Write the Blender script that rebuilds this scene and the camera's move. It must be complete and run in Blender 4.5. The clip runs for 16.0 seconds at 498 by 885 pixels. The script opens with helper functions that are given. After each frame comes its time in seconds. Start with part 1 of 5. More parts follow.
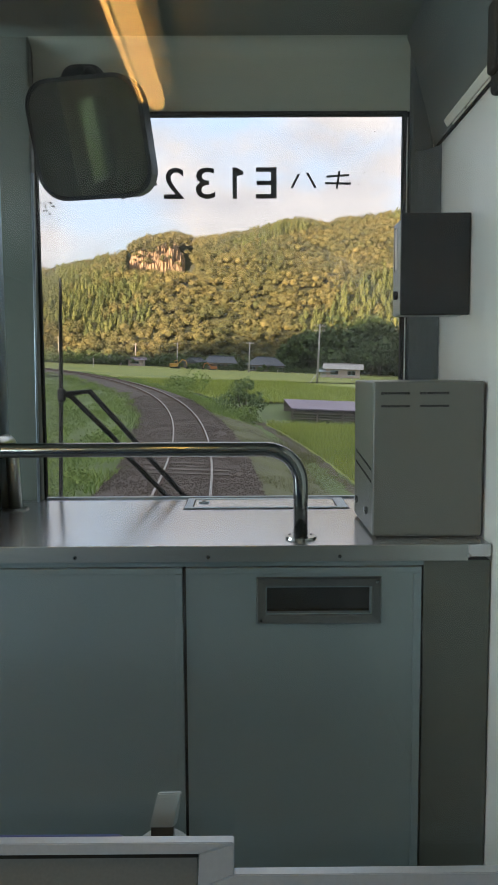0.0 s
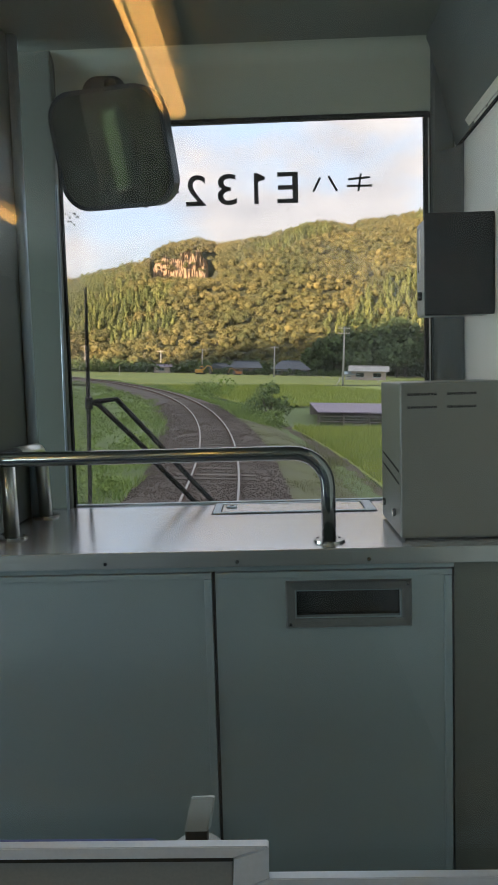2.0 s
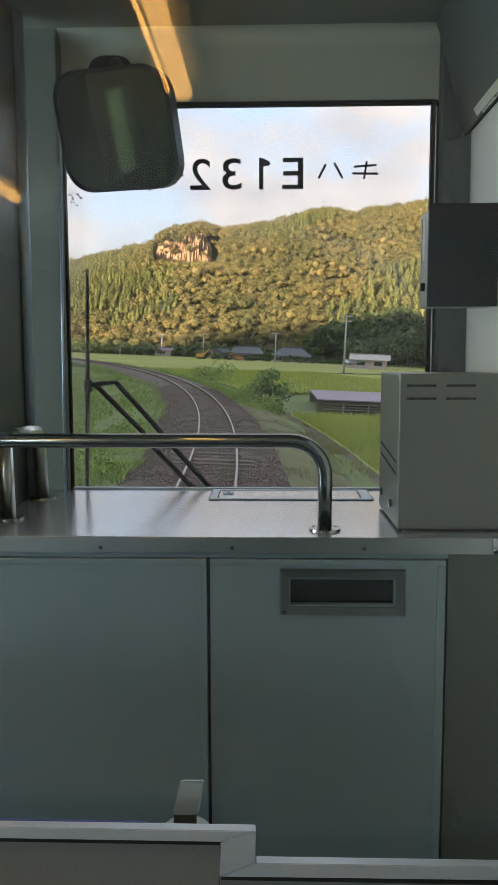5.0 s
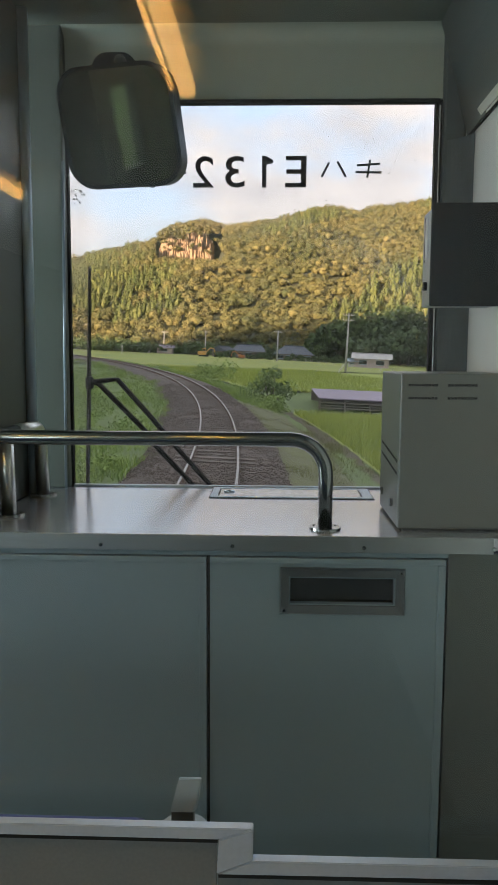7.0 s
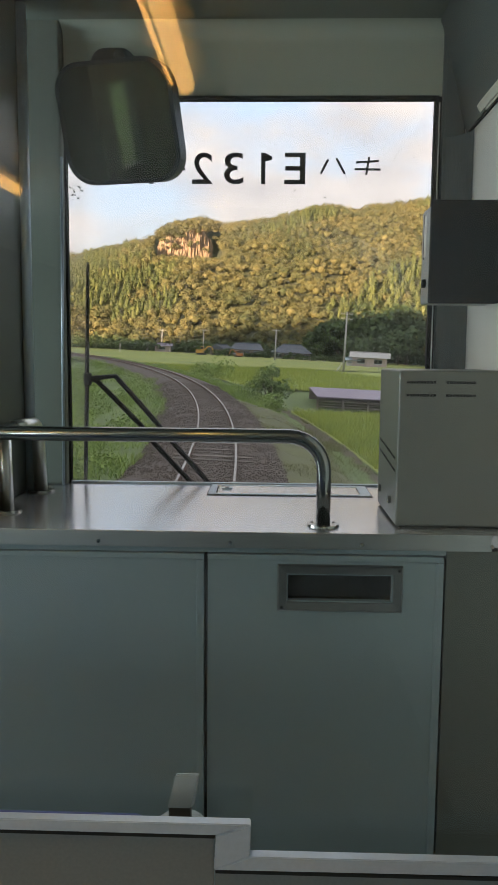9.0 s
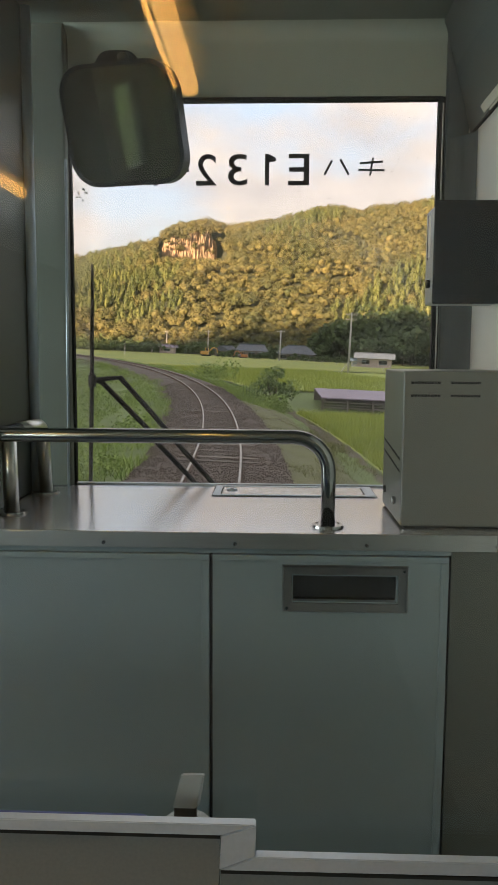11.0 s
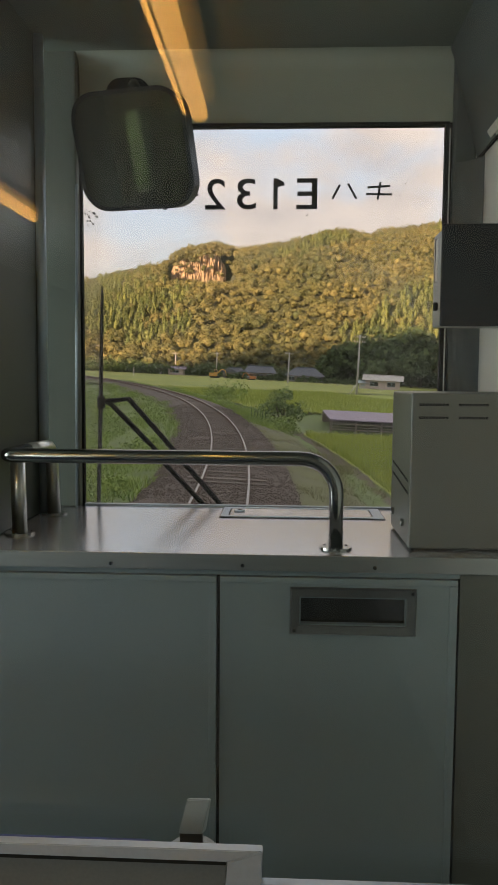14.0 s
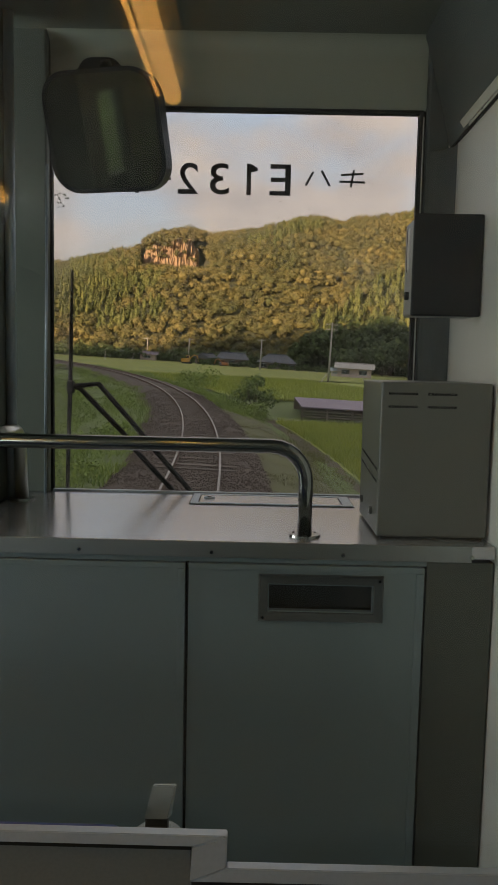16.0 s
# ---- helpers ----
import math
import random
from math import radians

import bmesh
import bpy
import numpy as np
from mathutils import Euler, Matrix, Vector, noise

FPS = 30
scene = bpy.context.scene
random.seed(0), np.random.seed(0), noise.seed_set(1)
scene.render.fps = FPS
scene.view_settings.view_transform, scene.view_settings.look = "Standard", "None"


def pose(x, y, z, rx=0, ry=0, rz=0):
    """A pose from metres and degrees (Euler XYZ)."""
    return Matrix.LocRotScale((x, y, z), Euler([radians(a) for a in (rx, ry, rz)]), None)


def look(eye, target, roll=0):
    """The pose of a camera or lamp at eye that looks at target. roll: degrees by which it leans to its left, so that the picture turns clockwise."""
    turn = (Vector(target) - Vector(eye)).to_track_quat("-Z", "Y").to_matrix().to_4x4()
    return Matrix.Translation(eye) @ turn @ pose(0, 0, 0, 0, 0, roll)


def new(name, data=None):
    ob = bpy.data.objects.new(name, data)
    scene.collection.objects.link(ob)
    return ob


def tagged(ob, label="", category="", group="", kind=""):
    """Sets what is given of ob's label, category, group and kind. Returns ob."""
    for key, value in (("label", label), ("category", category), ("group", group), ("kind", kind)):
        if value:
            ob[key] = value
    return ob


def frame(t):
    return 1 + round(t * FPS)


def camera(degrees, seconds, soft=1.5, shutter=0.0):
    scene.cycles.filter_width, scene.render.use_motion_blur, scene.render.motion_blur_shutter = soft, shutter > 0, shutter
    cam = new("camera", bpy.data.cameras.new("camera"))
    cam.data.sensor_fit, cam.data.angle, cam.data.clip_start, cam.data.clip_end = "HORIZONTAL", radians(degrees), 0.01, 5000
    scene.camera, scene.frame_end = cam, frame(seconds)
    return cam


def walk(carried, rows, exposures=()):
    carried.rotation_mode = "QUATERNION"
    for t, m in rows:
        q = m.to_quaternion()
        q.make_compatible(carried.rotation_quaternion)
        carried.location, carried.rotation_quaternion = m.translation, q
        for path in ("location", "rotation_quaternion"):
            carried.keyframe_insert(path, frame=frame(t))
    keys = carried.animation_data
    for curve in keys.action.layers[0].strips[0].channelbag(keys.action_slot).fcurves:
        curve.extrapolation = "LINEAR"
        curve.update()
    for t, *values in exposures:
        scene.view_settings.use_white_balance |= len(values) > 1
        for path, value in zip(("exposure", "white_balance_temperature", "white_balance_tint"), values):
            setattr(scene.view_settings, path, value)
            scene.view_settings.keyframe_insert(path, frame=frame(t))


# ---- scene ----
EXPOSURES = [(0.0, 2.34, 5950, 19), (8.5, 2.34, 6080, 19), (11.0, 2.36, 6600, 21), (13.6, 2.34, 6700, 22), (14.0, 2.05, 6700, 22), (14.5, 1.64, 6750, 22), (15.0, 1.55, 6750, 22), (16.0, 1.48, 6750, 22)]
cam = camera(36.0, 16.0)
PATH = [
    (0, (0.179, -2.452, 1.392), (0.186, -0.461, 1.203), -0.3),
    (0.5, (0.181, -2.452, 1.394), (0.167, -0.461, 1.21), -1.1),
    (1, (0.179, -2.455, 1.393), (0.136, -0.463, 1.213), -1.7),
    (1.5, (0.179, -2.455, 1.39), (0.111, -0.464, 1.218), -2.0),
    (2, (0.179, -2.456, 1.392), (0.117, -0.465, 1.216), -1.6),
    (2.5, (0.179, -2.456, 1.394), (0.125, -0.465, 1.215), -1.4),
    (3, (0.18, -2.456, 1.393), (0.121, -0.465, 1.209), -1.1),
    (3.5, (0.181, -2.455, 1.395), (0.098, -0.465, 1.211), -0.8),
    (4, (0.179, -2.456, 1.398), (0.095, -0.467, 1.2), -0.6),
    (4.5, (0.18, -2.455, 1.395), (0.116, -0.467, 1.186), -0.3),
    (7, (0.182, -2.454, 1.395), (0.119, -0.467, 1.177), 0.3),
    (7.5, (0.182, -2.452, 1.392), (0.111, -0.464, 1.177), 0.1),
    (8, (0.181, -2.452, 1.393), (0.117, -0.466, 1.169), 0.3),
    (8.5, (0.181, -2.452, 1.391), (0.124, -0.465, 1.168), 0.5),
    (11, (0.182, -2.454, 1.39), (0.112, -0.467, 1.171), 0.3),
    (11.5, (0.184, -2.451, 1.393), (0.079, -0.466, 1.18), 0.0),
    (12, (0.182, -2.452, 1.392), (0.096, -0.465, 1.178), 0.1),
    (12.5, (0.182, -2.441, 1.38), (0.112, -0.452, 1.178), 0.0),
    (13, (0.182, -2.449, 1.388), (0.105, -0.46, 1.191), -0.1),
    (13.5, (0.18, -2.455, 1.389), (0.073, -0.465, 1.216), -0.1),
    (14, (0.183, -2.456, 1.39), (0.091, -0.465, 1.227), 0.4),
    (14.5, (0.185, -2.454, 1.39), (0.112, -0.464, 1.202), 0.3),
    (15, (0.184, -2.454, 1.392), (0.132, -0.465, 1.191), 0.3),
    (15.5, (0.184, -2.455, 1.393), (0.157, -0.465, 1.191), 1.0),
    (16, (0.186, -2.454, 1.391), (0.169, -0.464, 1.194), 1.2),
]
walk(cam, [(t, look(eye, target, roll)) for t, eye, target, roll in PATH], EXPOSURES)

# ---------------------------------------------------------------- light
SUN_EL, SUN_AZ = 9.0, 214.0        # degrees; azimuth clockwise from +y, so the sun stands behind the camera
sun_dir = Vector((math.sin(radians(SUN_AZ)) * math.cos(radians(SUN_EL)), math.cos(radians(SUN_AZ)) * math.cos(radians(SUN_EL)), math.sin(radians(SUN_EL))))
lamp = bpy.data.lights.new("sun", "SUN")
lamp.energy, lamp.angle, lamp.color = 5.0, radians(0.6), (1.0, 0.665, 0.385)
sun = new("sun", lamp)
sun.matrix_basis = look(sun_dir * 100, (0, 0, 0))

world = bpy.data.worlds.new("sky")
scene.world = world
world.use_nodes = True
wn, wl = world.node_tree.nodes, world.node_tree.links
wn.clear()
w_out = wn.new("ShaderNodeOutputWorld")
w_bg = wn.new("ShaderNodeBackground")
w_sky = wn.new("ShaderNodeTexSky")
w_sky.sky_type, w_sky.sun_disc = "NISHITA", False
w_sky.sun_elevation, w_sky.sun_rotation = radians(SUN_EL), radians(SUN_AZ)
w_sky.air_density, w_sky.dust_density, w_sky.ozone_density = 1.0, 1.5, 1.5
# evening clouds: soft banks lit peach from below
w_tc = wn.new("ShaderNodeTexCoord")
w_map = wn.new("ShaderNodeMapping")
w_map.inputs["Scale"].default_value = (1.0, 1.0, 1.9)
w_map.inputs["Location"].default_value = (0.95, 0.30, 0.55)
wl.new(w_tc.outputs["Generated"], w_map.inputs["Vector"])
w_noise = wn.new("ShaderNodeTexNoise")
w_noise.inputs["Scale"].default_value, w_noise.inputs["Detail"].default_value = 3.4, 9.0
w_noise.inputs["Roughness"].default_value = 0.52
w_ramp = wn.new("ShaderNodeValToRGB")
w_ramp.color_ramp.elements[0].position, w_ramp.color_ramp.elements[1].position = 0.45, 0.56
w_col = wn.new("ShaderNodeMix")
w_col.data_type = "RGBA"
w_tone = wn.new("ShaderNodeTexNoise")     # lit tops and dimmer undersides of the banks
w_tone.inputs["Scale"].default_value, w_tone.inputs["Detail"].default_value = 6.5, 6.0
w_lit = wn.new("ShaderNodeValToRGB")
w_lit.color_ramp.elements[0].position, w_lit.color_ramp.elements[1].position = 0.36, 0.62
w_lit.color_ramp.elements[0].color, w_lit.color_ramp.elements[1].color = (1.72, 1.50, 1.40, 1), (2.50, 2.10, 1.84, 1)
wl.new(w_lit.outputs["Color"], w_col.inputs["B"])
wl.new(w_map.outputs["Vector"], w_tone.inputs["Vector"])
wl.new(w_tone.outputs["Fac"], w_lit.inputs["Fac"])
wl.new(w_map.outputs["Vector"], w_noise.inputs["Vector"])
wl.new(w_noise.outputs["Fac"], w_ramp.inputs["Fac"])
wl.new(w_ramp.outputs["Color"], w_col.inputs["Factor"])
w_veil = wn.new("ShaderNodeMix")      # thin high cloud over the clear sky
w_veil.data_type = "RGBA"
w_veil.inputs["Factor"].default_value = 0.80
w_xyz = wn.new("ShaderNodeSeparateXYZ")
w_up = wn.new("ShaderNodeMapRange")       # the veil shines most overhead, as thin overcast does
w_up.inputs["From Min"].default_value, w_up.inputs["From Max"].default_value = 0.2, 0.9
w_high = wn.new("ShaderNodeMix")
w_high.data_type = "RGBA"
w_low = wn.new("ShaderNodeMapRange")      # warm evening haze above the horizon
w_low.inputs["From Min"].default_value, w_low.inputs["From Max"].default_value = 0.08, 0.26
w_haze = wn.new("ShaderNodeMix")
w_haze.data_type = "RGBA"
w_haze.inputs["A"].default_value, w_haze.inputs["B"].default_value = (2.05, 1.66, 1.46, 1), (1.42, 1.54, 1.80, 1)
wl.new(w_xyz.outputs["Z"], w_low.inputs["Value"])
wl.new(w_low.outputs["Result"], w_haze.inputs["Factor"])
wl.new(w_haze.outputs["Result"], w_high.inputs["A"])
w_high.inputs["B"].default_value = (3.9, 3.8, 3.7, 1)
wl.new(w_tc.outputs["Generated"], w_xyz.inputs[0])
wl.new(w_xyz.outputs["Z"], w_up.inputs["Value"])
wl.new(w_up.outputs["Result"], w_high.inputs["Factor"])
wl.new(w_high.outputs["Result"], w_veil.inputs["B"])
wl.new(w_sky.outputs["Color"], w_veil.inputs["A"])
wl.new(w_veil.outputs["Result"], w_col.inputs["A"])
wl.new(w_col.outputs["Result"], w_bg.inputs["Color"])
w_bg.inputs["Strength"].default_value = 0.12
wl.new(w_bg.outputs["Background"], w_out.inputs["Surface"])

# daylight in the saloon's side windows beside the camera
for x, y, z, turn_y, size, power in ((-2.27, -5.08, 1.36, -90, 1.25, 12.5), (-2.27, -0.8, 1.45, -90, 1.0, 8.0)):
    al = bpy.data.lights.new("window_light", "AREA")
    al.shape, al.size, al.size_y, al.energy, al.color = "RECTANGLE", 0.9, size, power, (0.84, 0.97, 0.93)
    ob = new("window_light", al)
    ob.matrix_basis = pose(x, y, z, 0, turn_y, 0)

# ---------------------------------------------------------------- helpers for building
SPACE = Matrix.Identity(4)                     # the cab's own axes; the land outside has others
# the car leans into its curve and the line climbs gently behind it
LAND = Matrix.Translation((-0.74, 0, -1.3)) @ pose(0, 0, 0, 0, 2.5, 0) @ pose(0, 0, 0, 1.1, 0, 0)
WORLD_OF = {}
rng = random.Random(7)


def thing(name, at, label, category, group="", kind=""):
    """An empty at a thing's base, for its parts."""
    ob = new(name)
    ob.empty_display_size = 0.1
    ob.matrix_basis = SPACE @ Matrix.Translation(at)
    WORLD_OF[ob] = ob.matrix_basis.copy()
    return tagged(ob, label, category, group, kind)


def part(name, bm, material, parent=None, label="", smooth=False):
    """A bmesh as one mesh object, under a thing or a part, or on its own."""
    if isinstance(bm, bpy.types.Mesh):
        me = bm
    else:
        me = bpy.data.meshes.new(name)
        bmesh.ops.recalc_face_normals(bm, faces=bm.faces)
        bm.to_mesh(me)
        bm.free()
        me.materials.append(material)
    if smooth:
        me.polygons.foreach_set("use_smooth", [True] * len(me.polygons))
    ob = new(name, me)
    if parent:
        ob.parent = parent
        ob.matrix_parent_inverse = WORLD_OF[parent].inverted()
    ob.matrix_basis = SPACE
    WORLD_OF[ob] = SPACE.copy()
    if label:
        ob["label"] = label
    return ob


def whole(name, bm, material, label, category, group="", kind="", smooth=False):
    return tagged(part(name, bm, material, None, "", smooth), label, category, group, kind)


def box(bm, lo, hi, bevel=0.0, seg=2, turn=None):
    """A box between two corners, with rounded edges."""
    lo, hi = Vector(lo), Vector(hi)
    m = Matrix.Translation((lo + hi) / 2) @ (turn or Matrix.Identity(4)) @ Matrix.Diagonal((*(hi - lo), 1))
    made = bmesh.ops.create_cube(bm, size=1, matrix=m)["verts"]
    if bevel:
        edges = list({e for v in made for e in v.link_edges})
        bmesh.ops.bevel(bm, geom=edges, offset=bevel, segments=seg, affect="EDGES", profile=0.5)
    return bm


def boxes(*pairs, bevel=0.0):
    bm = bmesh.new()
    for lo, hi in pairs:
        box(bm, lo, hi, bevel)
    return bm


def tube(bm, points, r, n=14, caps=True):
    """A round bar swept along points; r may be one radius or one for each point."""
    pts = [Vector(p) for p in points]
    rs = r if isinstance(r, (list, tuple)) else [r] * len(pts)
    rings, side = [], None
    for i, p in enumerate(pts):
        d = (pts[min(i + 1, len(pts) - 1)] - pts[max(i - 1, 0)]).normalized()
        if side is None:
            side = d.orthogonal().normalized()
        side = (side - d * side.dot(d)).normalized()
        up = d.cross(side)
        rings.append([bm.verts.new(p + rs[i] * (math.cos(a) * side + math.sin(a) * up)) for a in (2 * math.pi * k / n for k in range(n))])
    for a, b in zip(rings, rings[1:]):
        for k in range(n):
            bm.faces.new((a[k], a[(k + 1) % n], b[(k + 1) % n], b[k]))
    if caps:
        bm.faces.new(rings[0][::-1])
        bm.faces.new(rings[-1])
    return bm


def bend(points, r, n=7):
    """Rounds the inner corners of a line of points with radius r."""
    pts = [Vector(p) for p in points]
    out = [pts[0]]
    for a, b, c in zip(pts, pts[1:], pts[2:]):
        u, w = (a - b).normalized(), (c - b).normalized()
        half = u.angle(w) / 2
        cut = r / math.tan(half)
        centre = b + (u + w).normalized() * (r / math.sin(half))
        p, q = b + u * cut - centre, b + w * cut - centre
        for k in range(n + 1):
            out.append(centre + p.slerp(q, k / n).normalized() * r)
    return out + [pts[-1]]


def disc(bm, centre, axis, r, depth, n=20, r2=None):
    m = Matrix.Translation(centre) @ Vector(axis).to_track_quat("Z", "Y").to_matrix().to_4x4()
    bmesh.ops.create_cone(bm, cap_ends=True, segments=n, radius1=r, radius2=r if r2 is None else r2, depth=depth, matrix=m)
    return bm


def outline(bm, pts, depth, axis="y"):
    """A flat outline (x, z) made solid along y, from pts' own y."""
    front = [bm.verts.new(p) for p in pts]
    f = bm.faces.new(front)
    ext = bmesh.ops.extrude_face_region(bm, geom=[f])
    off = {"x": (depth, 0, 0), "y": (0, depth, 0), "z": (0, 0, depth)}[axis]
    bmesh.ops.translate(bm, verts=[g for g in ext["geom"] if isinstance(g, bmesh.types.BMVert)], vec=off)
    return bm


# ---------------------------------------------------------------- materials
def material(name, colour, rough=0.5, metal=0.0, big=1.5, fine=60.0, vary=0.15, bump=0.1, tone=None, island=0.0, spec=0.5, stretch=(1, 1, 1), coat=0.0, each=0.0):
    """A surface with variation at two scales: stains at `big` and grain at `fine` per metre."""
    m = bpy.data.materials.new(name)
    m.use_nodes = True
    n, l = m.node_tree.nodes, m.node_tree.links
    b = n["Principled BSDF"]
    b.inputs["Metallic"].default_value, b.inputs["Specular IOR Level"].default_value = metal, spec
    b.inputs["Coat Weight"].default_value = coat
    tc = n.new("ShaderNodeTexCoord")
    mp = n.new("ShaderNodeMapping")
    mp.inputs["Scale"].default_value = stretch
    l.new(tc.outputs["Object"], mp.inputs["Vector"])
    n1, n2 = n.new("ShaderNodeTexNoise"), n.new("ShaderNodeTexNoise")
    n1.inputs["Scale"].default_value, n1.inputs["Detail"].default_value = big, 5
    n2.inputs["Scale"].default_value, n2.inputs["Detail"].default_value = fine, 3
    l.new(mp.outputs["Vector"], n1.inputs["Vector"])
    l.new(mp.outputs["Vector"], n2.inputs["Vector"])
    tone = tone or [c * (1 - vary * 2.2) for c in colour]
    r = n.new("ShaderNodeValToRGB")
    r.color_ramp.elements[0].position, r.color_ramp.elements[1].position = 0.36, 0.64
    r.color_ramp.elements[0].color, r.color_ramp.elements[1].color = (*tone, 1), (*colour, 1)
    add = n.new("ShaderNodeMath")
    add.operation = "MULTIPLY_ADD"
    add.inputs[1].default_value, add.inputs[2].default_value = 0.45, 0.0
    l.new(n2.outputs["Fac"], add.inputs[0])
    mixf = n.new("ShaderNodeMath")
    mixf.operation = "MULTIPLY_ADD"
    mixf.inputs[1].default_value = 0.55
    l.new(n1.outputs["Fac"], mixf.inputs[0])
    l.new(add.outputs[0], mixf.inputs[2])
    last = mixf.outputs[0]
    if island:
        geo = n.new("ShaderNodeNewGeometry")
        k = n.new("ShaderNodeMath")
        k.operation = "MULTIPLY_ADD"
        k.inputs[1].default_value = island
        sub = n.new("ShaderNodeMath")
        sub.operation = "SUBTRACT"
        sub.inputs[1].default_value = island / 2
        l.new(geo.outputs["Random Per Island"], k.inputs[0])
        l.new(last, sub.inputs[0])
        l.new(sub.outputs[0], k.inputs[2])
        last = k.outputs[0]
    if each:                                   # one tone for each object
        info = n.new("ShaderNodeObjectInfo")
        k = n.new("ShaderNodeMath")
        k.operation = "MULTIPLY_ADD"
        k.inputs[1].default_value = each
        sub = n.new("ShaderNodeMath")
        sub.operation = "SUBTRACT"
        sub.inputs[1].default_value = each / 2
        l.new(info.outputs["Random"], k.inputs[0])
        l.new(last, sub.inputs[0])
        l.new(sub.outputs[0], k.inputs[2])
        last = k.outputs[0]
    l.new(last, r.inputs["Fac"])
    l.new(r.outputs["Color"], b.inputs["Base Color"])
    rr = n.new("ShaderNodeMapRange")
    rr.inputs["To Min"].default_value, rr.inputs["To Max"].default_value = max(0.02, rough - 0.08), min(1, rough + 0.08)
    l.new(n1.outputs["Fac"], rr.inputs["Value"])
    l.new(rr.outputs["Result"], b.inputs["Roughness"])
    if bump:
        bp = n.new("ShaderNodeBump")
        bp.inputs["Strength"].default_value, bp.inputs["Distance"].default_value = bump, 0.3 / fine
        l.new(n2.outputs["Fac"], bp.inputs["Height"])
        l.new(bp.outputs["Normal"], b.inputs["Normal"])
    return m


def glass(name, tint, gloss_ior=1.45, rough=0.0):
    """A clear pane: see-through, with the mirror image that real glass gives."""
    m = bpy.data.materials.new(name)
    m.use_nodes = True
    n, l = m.node_tree.nodes, m.node_tree.links
    n.remove(n["Principled BSDF"])
    fr = n.new("ShaderNodeFresnel")
    fr.inputs["IOR"].default_value = gloss_ior
    tr = n.new("ShaderNodeBsdfTransparent")
    tr.inputs["Color"].default_value = (*tint, 1)
    gl = n.new("ShaderNodeBsdfGlossy")
    gl.inputs["Roughness"].default_value = rough
    mx = n.new("ShaderNodeMixShader")
    l.new(fr.outputs[0], mx.inputs[0])
    l.new(tr.outputs[0], mx.inputs[1])
    l.new(gl.outputs[0], mx.inputs[2])
    l.new(mx.outputs[0], n["Material Output"].inputs["Surface"])
    return m


def glow(name, colour, strength):
    m = bpy.data.materials.new(name)
    m.use_nodes = True
    b = m.node_tree.nodes["Principled BSDF"]
    b.inputs["Base Color"].default_value = (0.8, 0.8, 0.8, 1)
    b.inputs["Emission Color"].default_value, b.inputs["Emission Strength"].default_value = (*colour, 1), strength
    return m


M_STEEL = material("brushed_steel_counter", (0.60, 0.605, 0.62), 0.22, 0.72, 2.5, 90, 0.08, 0.04, stretch=(0.15, 1, 1))
M_LIP = material("steel_edge_trim", (0.37, 0.385, 0.37), 0.34, 1.0, 2.0, 90, 0.08, 0.04, stretch=(0.15, 1, 1))
M_CHROME = material("polished_steel_tube", (0.29, 0.30, 0.285), 0.17, 1.0, 3.0, 80, 0.05, 0.0)
M_PANEL = material("grey_steel_panel", (0.222, 0.287, 0.302), 0.40, 0.42, 0.9, 200, 0.05, 0.015)
# brighter copy of the handrail's steel: a window's reflection put into the colour
M_POST = material("lit_steel_tube", (0.66, 0.67, 0.62), 0.30, 1.0, 3.0, 90, 0.06, 0.0)
M_PANEL_DARK = material("grey_green_lining", (0.155, 0.180, 0.155), 0.45, 0.0, 1.2, 150, 0.08, 0.03, spec=0.3)
M_PILLAR = material("slate_pillar_lining", (0.100, 0.123, 0.124), 0.5, 0.0, 1.2, 150, 0.08, 0.03, spec=0.3)
M_LINTEL = material("grey_ceiling_lining", (0.42, 0.465, 0.39), 0.55, 0.0, 1.0, 160, 0.06, 0.03)
M_WALL = material("cream_side_lining", (0.74, 0.73, 0.68), 0.45, 0.0, 1.0, 160, 0.05, 0.03)
M_PLATE = material("cream_enamel_plate", (0.78, 0.76, 0.66), 0.35, 0.0, 1.0, 160, 0.04, 0.02)
# saloon lining coloured far darker than the cab's, to dim the mirror's reflection
M_WALL_DIM = material("dimmed_side_lining", (0.045, 0.055, 0.050), 0.5, 0.0, 1.0, 160, 0.05, 0.03)
M_BLACK = material("black_rubber", (0.014, 0.017, 0.016), 0.75, 0.0, 3, 120, 0.15, 0.05, spec=0.2)
M_BOX = material("beige_painted_metal", (0.122, 0.130, 0.112), 0.42, 0.0, 1.5, 300, 0.05, 0.06)
M_DARKBOX = material("dark_slate_plastic", (0.013, 0.018, 0.021), 0.35, 0.0, 2, 200, 0.1, 0.05, spec=0.12)
M_LIGHTMETAL = material("pale_painted_edge", (0.36, 0.38, 0.37), 0.4, 0.2, 2, 120, 0.08, 0.03)
M_STEM = material("dark_bronze", (0.060, 0.050, 0.038), 0.5, 0.4, 2, 120, 0.1, 0.03)
M_LATCH = material("grey_cast_metal", (0.38, 0.425, 0.43), 0.4, 0.3, 2, 150, 0.08, 0.03)
M_ALU = material("anodised_aluminium", (0.40, 0.485, 0.555), 0.36, 0.5, 2, 150, 0.04, 0.015)
M_INK = material("black_lettering", (0.015, 0.016, 0.018), 0.5, 0.0, 3, 80, 0.1, 0.0)
M_MIRROR = material("mirror_glass", (0.58, 0.62, 0.58), 0.0, 1.0, 5, 40, 0.3, 0.0, stretch=(1, 1, 0.15))
M_FLOOR = material("grey_vinyl_floor", (0.27, 0.29, 0.29), 0.5, 0.0, 1.5, 120, 0.1, 0.05)
